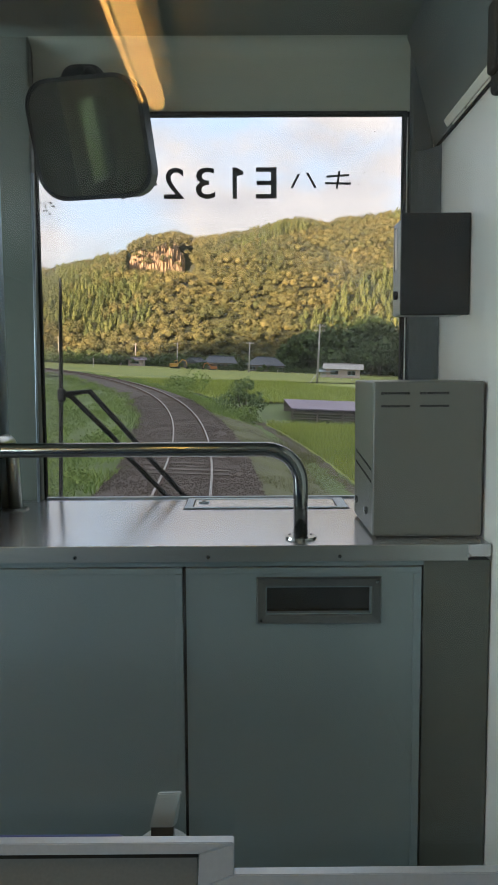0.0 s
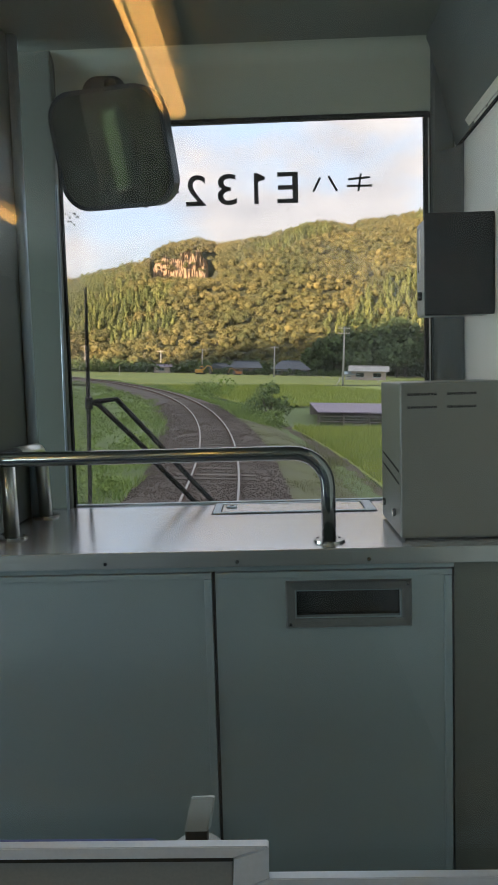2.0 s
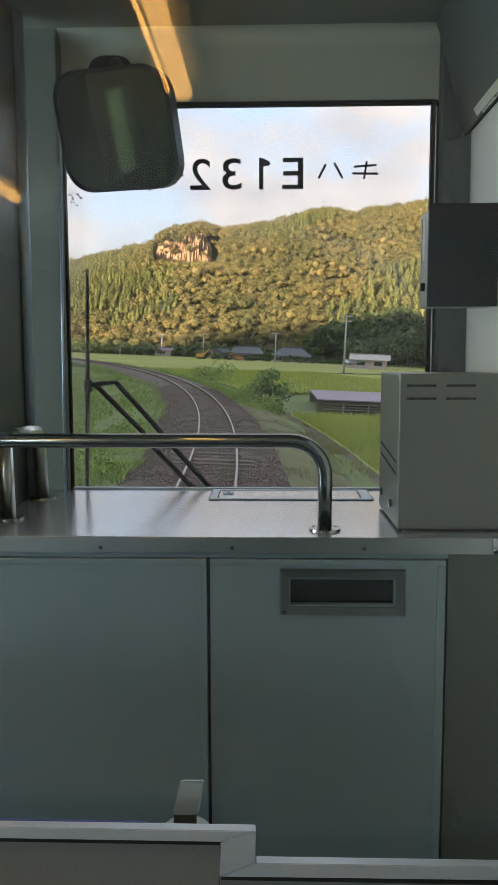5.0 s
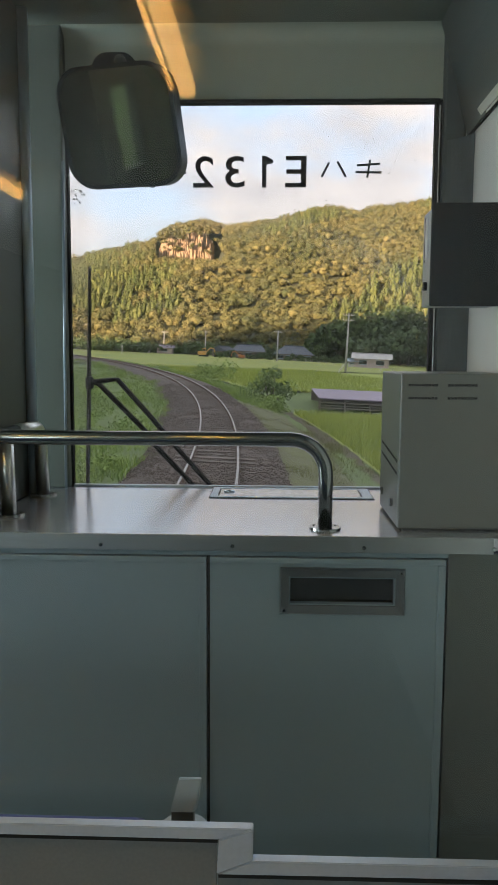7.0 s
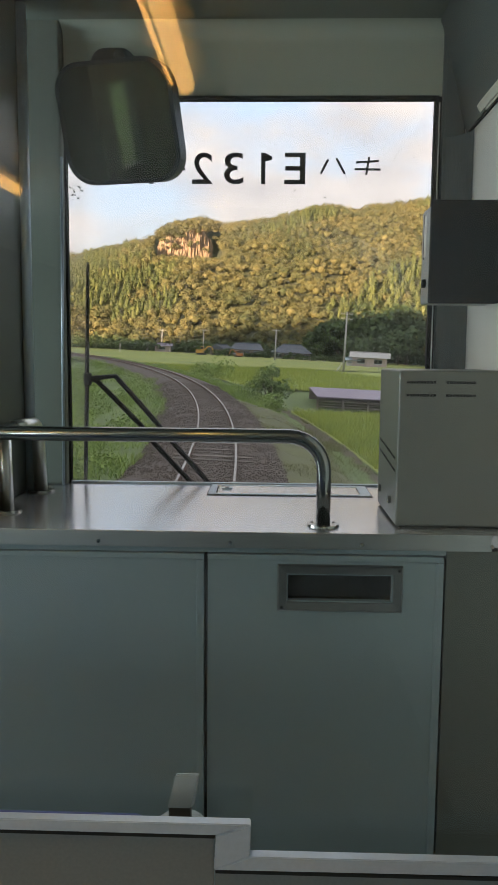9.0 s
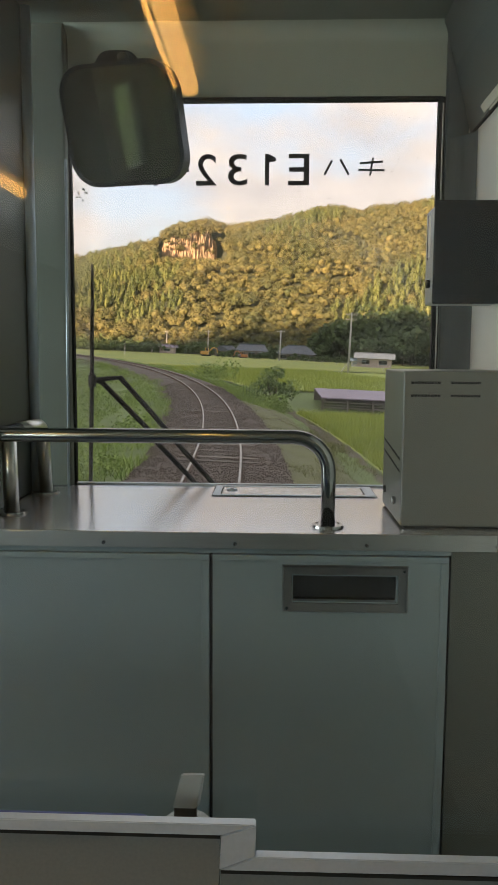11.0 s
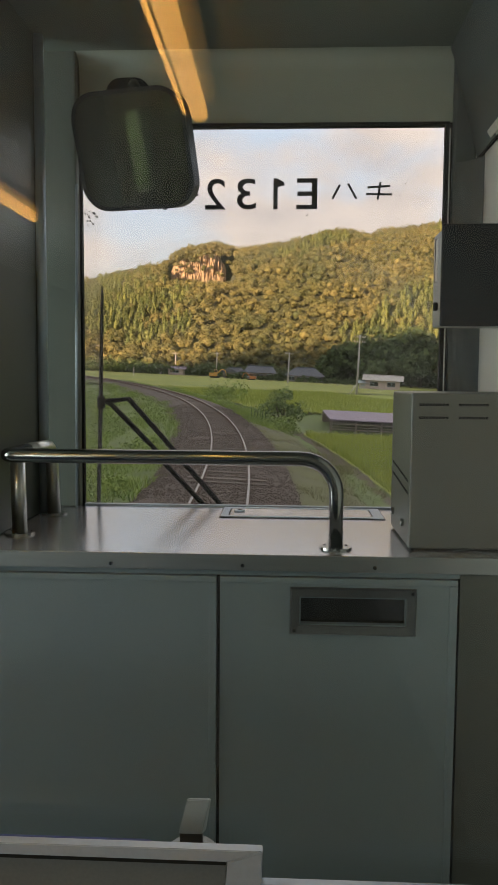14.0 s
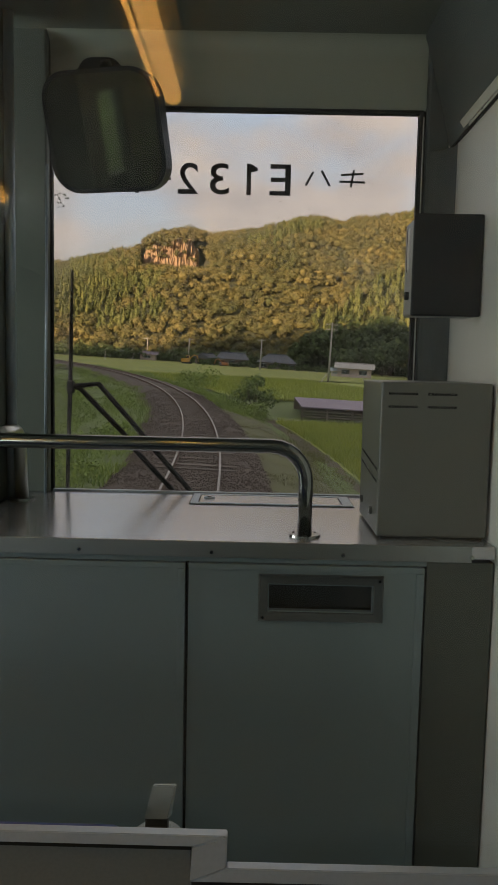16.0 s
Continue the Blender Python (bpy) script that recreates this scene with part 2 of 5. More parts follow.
M_CEIL = material("white_saloon_ceiling", (0.66, 0.66, 0.62), 0.5, 0.0, 1.0, 120, 0.04, 0.03)
M_SALOON = material("grey_saloon_lining", (0.30, 0.31, 0.30), 0.5, 0.0, 1.0, 120, 0.04, 0.03)
M_BLUE = material("blue_vinyl", (0.05, 0.07, 0.22), 0.5, 0.0, 3, 200, 0.1, 0.05)
M_WINDSCREEN = glass("windscreen_glass", (0.95, 0.965, 0.955), 1.10)
# dust on the windscreen: a thin film, wiped cleaner within the wiper's sweep
wt = M_WINDSCREEN.node_tree
last_mix = wt.nodes["Material Output"].inputs["Surface"].links[0].from_node
dust = wt.nodes.new("ShaderNodeBsdfTranslucent")
dust.inputs["Color"].default_value = (0.75, 0.74, 0.70, 1)
d_tc = wt.nodes.new("ShaderNodeTexCoord")
d_dist = wt.nodes.new("ShaderNodeVectorMath")
d_dist.operation = "DISTANCE"
d_dist.inputs[1].default_value = (0.05, 0.012, 0.96)
wt.links.new(d_tc.outputs["Object"], d_dist.inputs[0])
d_edge = wt.nodes.new("ShaderNodeMapRange")
d_edge.interpolation_type = "SMOOTHSTEP"
for key, value in (("From Min", 0.895), ("From Max", 0.905), ("To Min", 0.045), ("To Max", 0.085)):
    d_edge.inputs[key].default_value = value
wt.links.new(d_dist.outputs["Value"], d_edge.inputs["Value"])
d_noise = wt.nodes.new("ShaderNodeTexNoise")
d_noise.inputs["Scale"].default_value, d_noise.inputs["Detail"].default_value = 5.0, 6.0
wt.links.new(d_tc.outputs["Object"], d_noise.inputs["Vector"])
d_xyz = wt.nodes.new("ShaderNodeSeparateXYZ")
wt.links.new(d_tc.outputs["Object"], d_xyz.inputs[0])
d_strip = wt.nodes.new("ShaderNodeMapRange")      # the strip that the blade never reaches
d_strip.interpolation_type = "SMOOTHSTEP"
for key, value in (("From Min", -0.400), ("From Max", -0.425), ("To Min", 0.0), ("To Max", 0.13)):
    d_strip.inputs[key].default_value = value
wt.links.new(d_xyz.outputs["X"], d_strip.inputs["Value"])
d_add = wt.nodes.new("ShaderNodeMath")
d_add.operation = "ADD"
wt.links.new(d_edge.outputs["Result"], d_add.inputs[0])
wt.links.new(d_strip.outputs["Result"], d_add.inputs[1])
d_ring = wt.nodes.new("ShaderNodeMapRange")       # smear that the blade leaves towards its tip
for key, value in (("From Min", 0.79), ("From Max", 0.895), ("To Min", 0.0), ("To Max", 0.13)):
    d_ring.inputs[key].default_value = value
wt.links.new(d_dist.outputs["Value"], d_ring.inputs["Value"])
d_in = wt.nodes.new("ShaderNodeMath")
d_in.operation = "LESS_THAN"
d_in.inputs[1].default_value = 0.897
wt.links.new(d_dist.outputs["Value"], d_in.inputs[0])
d_smear = wt.nodes.new("ShaderNodeMath")
d_smear.operation = "MULTIPLY"
wt.links.new(d_ring.outputs["Result"], d_smear.inputs[0])
wt.links.new(d_in.outputs[0], d_smear.inputs[1])
d_reflected = wt.nodes.new("ShaderNodeMath")           # a reflected edge, painted as a pale line across the glass
d_reflected.operation = "COMPARE"
d_reflected.inputs[1].default_value, d_reflected.inputs[2].default_value = 1.222, 0.0016
wt.links.new(d_xyz.outputs["Z"], d_reflected.inputs[0])
d_both = wt.nodes.new("ShaderNodeMath")
d_both.operation = "MULTIPLY_ADD"
d_both.inputs[1].default_value = 0.16
wt.links.new(d_reflected.outputs[0], d_both.inputs[0])
wt.links.new(d_smear.outputs[0], d_both.inputs[2])
d_sum = wt.nodes.new("ShaderNodeMath")
d_sum.operation = "ADD"
wt.links.new(d_add.outputs[0], d_sum.inputs[0])
wt.links.new(d_both.outputs[0], d_sum.inputs[1])
d_mul = wt.nodes.new("ShaderNodeMath")
d_mul.operation = "MULTIPLY"
wt.links.new(d_sum.outputs[0], d_mul.inputs[0])
wt.links.new(d_noise.outputs["Fac"], d_mul.inputs[1])
d_mix = wt.nodes.new("ShaderNodeMixShader")
wt.links.new(d_mul.outputs[0], d_mix.inputs[0])
wt.links.new(last_mix.outputs[0], d_mix.inputs[1])
wt.links.new(dust.outputs[0], d_mix.inputs[2])
wt.links.new(d_mix.outputs[0], wt.nodes["Material Output"].inputs["Surface"])
M_PANE = glass("partition_glass", (0.92, 0.95, 0.94), 1.45)
M_LAMP = glow("warm_ceiling_tube", (1.0, 0.50, 0.10), 2.5)
M_BALLAST = material("brown_ballast", (0.082, 0.062, 0.050), 0.95, 0.0, 0.5, 22, 0.2, 0.5, tone=(0.052, 0.040, 0.033))
M_RAIL = material("worn_rail_steel", (0.36, 0.34, 0.32), 0.35, 0.85, 1, 40, 0.15, 0.05)
M_RUST = material("rusty_rail_side", (0.12, 0.07, 0.05), 0.85, 0.1, 2, 40, 0.2, 0.2)
M_SLEEPER = material("weathered_sleeper", (0.128, 0.108, 0.092), 0.9, 0.0, 1.5, 25, 0.22, 0.5, tone=(0.078, 0.065, 0.055), each=0.45)
M_GROUND = material("verge_grass", (0.105, 0.155, 0.036), 0.95, 0.0, 0.12, 3.0, 0.2, 1.0, tone=(0.065, 0.095, 0.027))
M_RICE = material("rice_green", (0.26, 0.30, 0.053), 0.9, 0.0, 0.10, 6.0, 0.15, 1.0, tone=(0.195, 0.25, 0.045))
M_LEAF = material("broadleaf_foliage", (0.176, 0.149, 0.053), 0.85, 0.0, 0.07, 0.40, 0.3, 0.0, tone=(0.058, 0.070, 0.029), island=0.10, spec=0.15)
M_CEDAR = material("conifer_foliage", (0.145, 0.156, 0.050), 0.85, 0.0, 0.21, 0.55, 0.3, 0.0, tone=(0.052, 0.072, 0.026), island=0.10, spec=0.15)
M_HILL = material("forest_floor", (0.06, 0.065, 0.022), 1.0, 0.0, 0.05, 0.6, 0.3, 0.5)
M_ROCK = material("ochre_cliff_rock", (0.33, 0.225, 0.145), 0.9, 0.0, 0.22, 1.1, 0.25, 0.8, tone=(0.16, 0.115, 0.072), stretch=(1, 1, 0.5))
M_SLOT = material("dull_steel_frame", (0.19, 0.205, 0.20), 0.32, 0.85, 2.0, 90, 0.08, 0.04)
M_GATE = material("dark_gate_panel", (0.125, 0.150, 0.148), 0.5, 0.0, 1.5, 200, 0.08, 0.05)
M_STILE = material("brown_grey_end_panel", (0.085, 0.098, 0.082), 0.42, 0.3, 0.9, 200, 0.06, 0.015)

# ---------------------------------------------------------------- the cab: setting
WX0, WX1, WZ0, WZ1 = -0.464, 0.667, 0.985, 2.171      # windscreen opening
CZ, CF = 0.98, -0.68                                  # counter top and front edge
XL, XR = -2.20, 0.76                                  # inner faces of the side walls
PART_Y = -1.50                                        # partition behind the cab
SAL_Y = -9.0                                          # end of the saloon


def wall_with_holes(name, axis, at, thick, u0, u1, z0, z1, holes, mat, label):
    """A wall with thickness; openings (u0, u1, z0, z1), from left to right, go through it."""
    bm = bmesh.new()

    def slab(a, b, c, d):
        if b - a > 1e-4 and d - c > 1e-4:
            if axis == "y":
                box(bm, (a, at, c), (b, at + thick, d))
            else:
                box(bm, (at, a, c), (at + thick, b, d))
    last = u0
    for a, b, c, d in sorted(holes):
        slab(last, a, z0, z1)
        slab(a, b, z0, c)
        slab(a, b, d, z1)
        last = b
    slab(last, u1, z0, z1)
    return whole(name, bm, mat, label, "wall", kind="structure")


wall_with_holes("wall_front", "y", 0.004, 0.10, XL - 0.1, XR + 0.1, -0.25, 2.6, [(WX0 - 0.045, WX1 + 0.045, WZ0 - 0.10, WZ1 + 0.05), (-2.05, -0.95, 1.0, WZ1)], M_PANEL_DARK,
                "dark grey-green cab front wall round the windscreen")
wall_with_holes("wall_right", "x", XR, 0.09, PART_Y, 0.0, -0.25, 2.6, [], M_WALL, "cream painted side lining of the cab")
wall_with_holes("wall_right_saloon", "x", XR, 0.09, SAL_Y, PART_Y - 0.001, -0.25, 2.6, [], M_SALOON, "plain grey side lining of the saloon")
wall_with_holes("wall_left", "x", XL - 0.09, 0.09, PART_Y, 0.0, -0.25, 2.6, [(-1.3, -0.3, 0.95, 1.97)], M_LINTEL, "grey side lining of the cab with a window")
wall_with_holes("wall_left_saloon", "x", XL - 0.09, 0.09, SAL_Y, PART_Y - 0.001, -0.25, 2.6, [(-5.7, -4.45, 0.88, 1.85), (-3.21, -2.92, 1.27, 1.80)], M_WALL_DIM, "saloon side lining darkened to grey-green to dim its reflection")
wall_with_holes("wall_back", "y", SAL_Y - 0.1, 0.1, XL - 0.1, XR + 0.1, -0.25, 2.6, [], M_SALOON, "plain pale end wall of the saloon")
whole("floor", boxes(((XL, SAL_Y, -0.06), (XR, 0.0, 0.0))), M_FLOOR, "grey vinyl floor of the railcar", "floor", kind="structure")
whole("ceiling", boxes(((XL, PART_Y, 2.388), (XR, 0.0, 2.5))), M_PANEL_DARK, "dark grey cab ceiling", "ceiling", kind="structure")
whole("ceiling_saloon", boxes(((XL, SAL_Y, 2.34), (XR, PART_Y - 0.06, 2.42))), M_CEIL, "pale saloon ceiling with tube lights", "ceiling", kind="structure")

# windscreen: rubber seal and pane
ws = thing("window_1", (0.1, 0, WZ0), "large clear windscreen with specks of dirt and black seal", "window", kind="structure")
part("window_frame", boxes(((WX0 - 0.012, -0.012, WZ0 - 0.01), (WX0, 0.010, WZ1 + 0.012)), ((WX1, -0.012, WZ0 - 0.01), (WX1 + 0.012, 0.010, WZ1 + 0.012)), ((WX0, -0.012, WZ1), (WX1, 0.010, WZ1 + 0.012)),
                           ((WX0 - 0.05, 0.0025, WZ0 - 0.01), (WX0 - 0.013, 0.010, WZ1 + 0.055)), ((WX1 + 0.013, 0.0025, WZ0 - 0.01), (WX1 + 0.05, 0.010, WZ1 + 0.055)), ((WX0 - 0.012, 0.0025, WZ1 + 0.0125), (WX1 + 0.0125, 0.010, WZ1 + 0.055))), M_BLACK, ws, "black rubber seal")
pane = part("pane", boxes(((WX0 - 0.03, 0.0105, WZ0 - 0.09), (WX1 + 0.03, 0.0150, WZ1 + 0.04))), M_WINDSCREEN, ws, "clear glass")
pane.visible_shadow = False

whole("trim_sill", boxes(((WX0, -0.0135, CZ - 0.02), (WX1, 0.004, CZ + 0.006)), bevel=0.0015), M_ALU, "thin bright sill strip under the windscreen", "trim", kind="structure")
# lighter lining above the windscreen
bm = bmesh.new()
prof = [(0.002, WZ1 + 0.013), (-0.006, WZ1 + 0.013), (-0.006, 2.337)]
prof += [(-0.056 + 0.05 * math.cos(radians(a)), 2.337 + 0.05 * math.sin(radians(a))) for a in range(9, 91, 9)] + [(0.002, 2.387)]
outline(bm, [(WX0 - 0.004, y, z) for y, z in prof], 1.196, "x")
whole("trim_lintel", bm, M_LINTEL, "smooth grey panel above the windscreen", "trim", kind="structure")
# right pillar and trims beside the windscreen
whole("trim_pillar", boxes(((WX1 + 0.021, -0.03, CZ), (XR - 0.002, 0.002, 2.415)), bevel=0.009), M_PILLAR, "slate grey pillar lining beside the windscreen", "trim", kind="structure")
bm = outline(bmesh.new(), [(XR - 0.002, -0.031, CZ)] + [(0.690 + 0.068 * math.sin(radians(a)), -0.135 + 0.104 * math.cos(radians(a)), CZ) for a in range(0, 91, 9)], 1.075, "z")
whole("trim_corner", bm, M_PILLAR, "rounded slate corner between pillar and side wall", "trim", kind="structure")
whole("trim_strip", boxes(((WX1 + 0.007, -0.040, CZ), (WX1 + 0.0115, -0.034, 2.155)), bevel=0.002), M_LIP, "thin steel strip along the pillar", "trim", kind="structure")
# left panels
whole("trim_post", boxes(((-0.612, -0.05, CZ), (WX0 - 0.005, -0.0125, 2.415)), bevel=0.006), M_PANEL_DARK, "dark green-grey post beside the windscreen", "trim", kind="structure")
bm = tube(bmesh.new(), [(-0.548, -0.166, CZ), (-0.548, -0.166, 2.385)], 0.017, 18)
whole("trim_pipe", bm, M_ALU, "satin steel corner strip", "trim", kind="structure", smooth=True)
bm = tube(bmesh.new(), [(WX0 - 0.014, -0.055, CZ), (WX0 - 0.003, -0.055, 1.99)], 0.0045, 8)
whole("trim_bead", bm, M_ALU, "narrow steel bead beside the windscreen", "trim", kind="structure", smooth=True)
whole("trim_panel", boxes(((-0.66, -0.62, CZ + 0.001), (-0.557, -0.16, 2.386)), bevel=0.006), M_STILE, "dark lining panel", "trim", kind="structure")

# ---------------------------------------------------------------- the cab: things
# counter top, its steel edge with screws, the hatch
ct = thing("countertop", (0.1, CF, CZ), "brushed stainless steel counter below the windscreen", "counter")
part("top", boxes(((XL + 0.02, CF, CZ - 0.03), (XR - 0.004, -0.014, CZ)), bevel=0.002), M_STEEL, ct)
lip = part("edge_trim", boxes(((XL + 0.02, CF - 0.006, 0.942), (XR - 0.06, CF - 0.001, CZ + 0.001)), bevel=0.002), M_LIP, ct, "satin steel edge strip")
for x in (-0.84, -0.532, -0.224, 0.088, 0.397, 0.70):
    part("screw", disc(bmesh.new(), (x, CF - 0.0075, 0.955), (0, 1, 0), 0.0045, 0.004, 10), M_CHROME, lip)

ha = thing("hatch", (0.24, -0.11, CZ), "flush steel service hatch with a round lock", "hatch")
hx0, hx1, hy0, hy1 = -0.006, 0.482, -0.200, -0.03
part("frame", boxes(((hx0, hy0, CZ), (hx1, hy0 + 0.018, CZ + 0.004)), ((hx0, hy1 - 0.018, CZ), (hx1, hy1, CZ + 0.004)),
                    ((hx0, hy0 + 0.018, CZ), (hx0 + 0.022, hy1 - 0.018, CZ + 0.004)), ((hx1 - 0.03, hy0 + 0.018, CZ), (hx1, hy1 - 0.018, CZ + 0.004)), bevel=0.001), M_ALU, ha, "pale aluminium frame")
part("groove", boxes(((hx0 - 0.003, hy0 - 0.003, CZ - 0.001), (hx1 + 0.003, hy1 + 0.003, CZ + 0.0012))), M_BLACK, ha)
part("lid", boxes(((hx0 + 0.026, hy0 + 0.022, CZ), (hx1 - 0.034, hy1 - 0.022, CZ + 0.003)), bevel=0.001), M_STEEL, ha)
part("lock", disc(bmesh.new(), (0.047, -0.105, CZ + 0.0052), (0, 0, 1), 0.017, 0.004, 20), M_ALU, ha)
part("keyhole", disc(bmesh.new(), (0.047, -0.105, CZ + 0.0078), (0, 0, 1), 0.0065, 0.002, 14), M_BLACK, ha)

# cabinet under the counter: two doors and a side panel
CY = CF + 0.012
SEAM = 0.030


cb = thing("cabinet", (0, CY, 0), "grey steel cabinet with two flush doors under the counter", "cabinet")


def cabinet_door(x0, x1, z0, z1, label, slot=False):
    bm = bmesh.new()
    if slot:
        sx0, sx1, sz0, sz1 = 0.226, 0.472, 0.814, 0.877
        for a, b in (((x0, z0), (x1, sz0)), ((x0, sz1), (x1, z1)), ((x0, sz0), (sx0, sz1)), ((sx1, sz0), (x1, sz1))):
            box(bm, (a[0], CY - 0.006, a[1]), (b[0], CY + 0.012, b[1]))
    else:
        box(bm, (x0, CY - 0.006, z0), (x1, CY + 0.012, z1), 0.002)
    d = part("door", bm, M_PANEL, cb, label)
    t = 0.014
    part("top_flange", boxes(((x0, CY - 0.012, z1 - t), (x1, CY - 0.0062, z1)), bevel=0.0015), M_PANEL, d)
    part("side_flange", boxes(((x1 - t * 1.3, CY - 0.012, z0), (x1, CY - 0.0062, z1 - t - 0.0005)), bevel=0.0015), M_PANEL, d)
    if slot:
        bm = bmesh.new()
        o, i = 0.026, 0.0
        X0, X1, Z0, Z1 = sx0 - o, sx1 + o, sz0 - o, sz1 + o
        ring = [[(X0, Z0), (X1, Z0), (X1, Z1), (X0, Z1)], [(X0 + .004, Z0 + .004), (X1 - .004, Z0 + .004), (X1 - .004, Z1 - .004), (X0 + .004, Z1 - .004)],
                [(sx0 - .004, sz0 - .004), (sx1 + .004, sz0 - .004), (sx1 + .004, sz1 + .004), (sx0 - .004, sz1 + .004)], [(sx0, sz0), (sx1, sz0), (sx1, sz1), (sx0, sz1)]]
        ys = [CY - 0.006, CY - 0.014, CY - 0.011, CY + 0.004]
        rv = [[bm.verts.new((x, y, z)) for x, z in r] for r, y in zip(ring, ys)]
        for a, b in zip(rv, rv[1:]):
            for k in range(4):
                bm.faces.new((a[k], a[(k + 1) % 4], b[(k + 1) % 4], b[k]))
        part("slot_frame", bm, M_SLOT, d, "satin steel pull frame")
        for sx, sz in ((X0 + .011, Z0 + .011), (X1 - .011, Z1 - .011)):
            part("screw", disc(bmesh.new(), (sx, CY - 0.014, sz), (0, 1, 0), 0.0035, 0.004, 8), M_CHROME, d)
        part("slot_well", boxes(((sx0 - 0.01, CY + 0.06, sz0 - 0.01), (sx1 + 0.01, CY + 0.064, sz1 + 0.01)), ((sx0 - 0.01, CY + 0.0125, sz0 - 0.014), (sx1 + 0.01, CY + 0.06, sz0 - 0.01)),
                                ((sx0 - 0.01, CY + 0.0125, sz1 + 0.01), (sx1 + 0.01, CY + 0.06, sz1 + 0.014))), M_BLACK, d, "black recess")
    return d


cabinet_door(-0.80, SEAM - 0.004, 0.06, 0.926, "plain grey steel cabinet door below the counter")
cabinet_door(SEAM + 0.004, 0.592, 0.06, 0.926, "grey steel cabinet door with a recessed pull slot", slot=True)
part("body", boxes(((-2.1, CY + 0.09, 0.0), (XR - 0.01, -0.02, 0.94)), ((-2.1, CY, 0.0), (-0.806, CY + 0.085, 0.94)), ((-0.806, CY + 0.02, 0.0), (0.598, CY + 0.05, 0.055)), bevel=0.002), M_PANEL, cb)
part("end_stile", boxes(((0.598, CY - 0.004, 0.0), (XR - 0.003, CY + 0.085, 0.940)), bevel=0.002), M_STILE, cb, "brown-grey end panel")
part("top_strip", boxes(((-0.806, CY - 0.003, 0.928), (0.598, CY + 0.03, 0.9415))), M_PANEL, cb)
part("rubber_strip", boxes(((SEAM - 0.0035, CY - 0.003, 0.07), (SEAM + 0.0035, CY + 0.012, 0.925))), M_BLACK, cb, "black rubber strip between the doors")

# handrail on the counter
RY, RZ, RR = -0.600, 1.200, 0.0178
hr = thing("handrail", (-0.1, RY, CZ), "polished steel tube handrail standing on the counter", "handrail")
bm = tube(bmesh.new(), bend([(0.311, RY, CZ + 0.004), (0.311, RY, RZ), (-0.150, RY, RZ)], 0.085) + bend([(-0.20, RY, RZ), (-0.506, RY, RZ), (-0.519, -0.40, RZ - 0.005)], 0.030), RR, 18)
part("front_bar", bm, M_CHROME, hr, smooth=True)
bm = tube(bmesh.new(), [(-0.513, RY + 0.115, CZ + 0.004), (-0.515, RY + 0.110, RZ - 0.006)], 0.0198, 18)
part("post", bm, M_POST, hr, smooth=True)
bm = tube(bmesh.new(), bend([(-0.5192, -0.3985, RZ - 0.005), (-0.522, -0.176, RZ - 0.012), (-0.514, -0.176, CZ + 0.004)], 0.045), 0.0192, 18)
part("return_bar", bm, M_POST, hr, smooth=True)
for x, y in ((0.311, RY), (-0.513, RY + 0.115), (-0.514, -0.176)):
    bm = disc(bmesh.new(), (x, y, CZ + 0.003), (0, 0, 1), 0.040, 0.006, 28, 0.0385)
    fl = part("flange", bm, M_CHROME, hr)
    for a in (30, 150, 270):
        part("bolt", disc(bmesh.new(), (x + 0.031 * math.cos(radians(a)), y + 0.031 * math.sin(radians(a)), CZ + 0.0067), (0, 0, 1), 0.0036, 0.0012, 10), M_STEM, fl)

# ventilated metal case on the counter, against the side wall
gx0, gx1, gy0, gy1, gz1 = 0.485, XR - 0.008, -0.612, -0.30, 1.362
cs = thing("equipment_case", ((gx0 + gx1) / 2, -0.45, CZ), "beige painted metal equipment case with vent slots", "equipment case")
part("body", box(bmesh.new(), (gx0, gy0, CZ + 0.005), (gx1, gy1, gz1), 0.005, 3), M_BOX, cs, smooth=False)
part("base", boxes(((gx0 + 0.012, gy0 + 0.006, CZ), (gx1 - 0.01, gy1 - 0.01, CZ + 0.0055))), M_BLACK, cs)
for zc in (1.334, 1.303):
    for x0, x1 in ((0.503, 0.574), (0.597, 0.668)):
        n = 9
        for k in range(n):
            a = x0 + (x1 - x0) * k / n
            part("vent_slot", boxes(((a, gy0 - 0.0012, zc - 0.003), (a + (x1 - x0) / n * 0.82, gy0 + 0.002, zc + 0.003))), M_BLACK, cs)
for dz in (0.0, 0.030):
    for k in range(6):
        y = -0.350 - k * 0.044
        z = 1.169 + 0.088 * (y + 0.336) - dz
        part("side_slot", box(bmesh.new(), (gx0 - 0.0012, y - 0.018, z - 0.003), (gx0 + 0.002, y + 0.018, z + 0.003), 0, 2, pose(0, 0, 0, 5, 0, 0)), M_BLACK, cs)
for y in (-0.36, -0.53):
    part("foot_screw", disc(bmesh.new(), (gx0 - 0.003, y, CZ + 0.055), (1, 0, 0), 0.010, 0.010, 14), M_CHROME, cs)

# dark case on the side wall with a pale edge
dx0, dy0, dz0, dz1 = 0.579, -0.45, 1.531, 1.790
dc = thing("wall_case", (0.67, -0.4, dz0), "dark slate display case fixed to the side wall", "wall case")
part("front_panel", box(bmesh.new(), (dx0, dy0, dz0), (XR - 0.002, dy0 + 0.012, dz1), 0.004), M_DARKBOX, dc)
part("housing", box(bmesh.new(), (dx0 + 0.001, dy0 + 0.0125, dz0 + 0.002), (XR - 0.002, -0.335, dz1 - 0.012), 0.006), M_LIGHTMETAL, dc, "pale metal side")
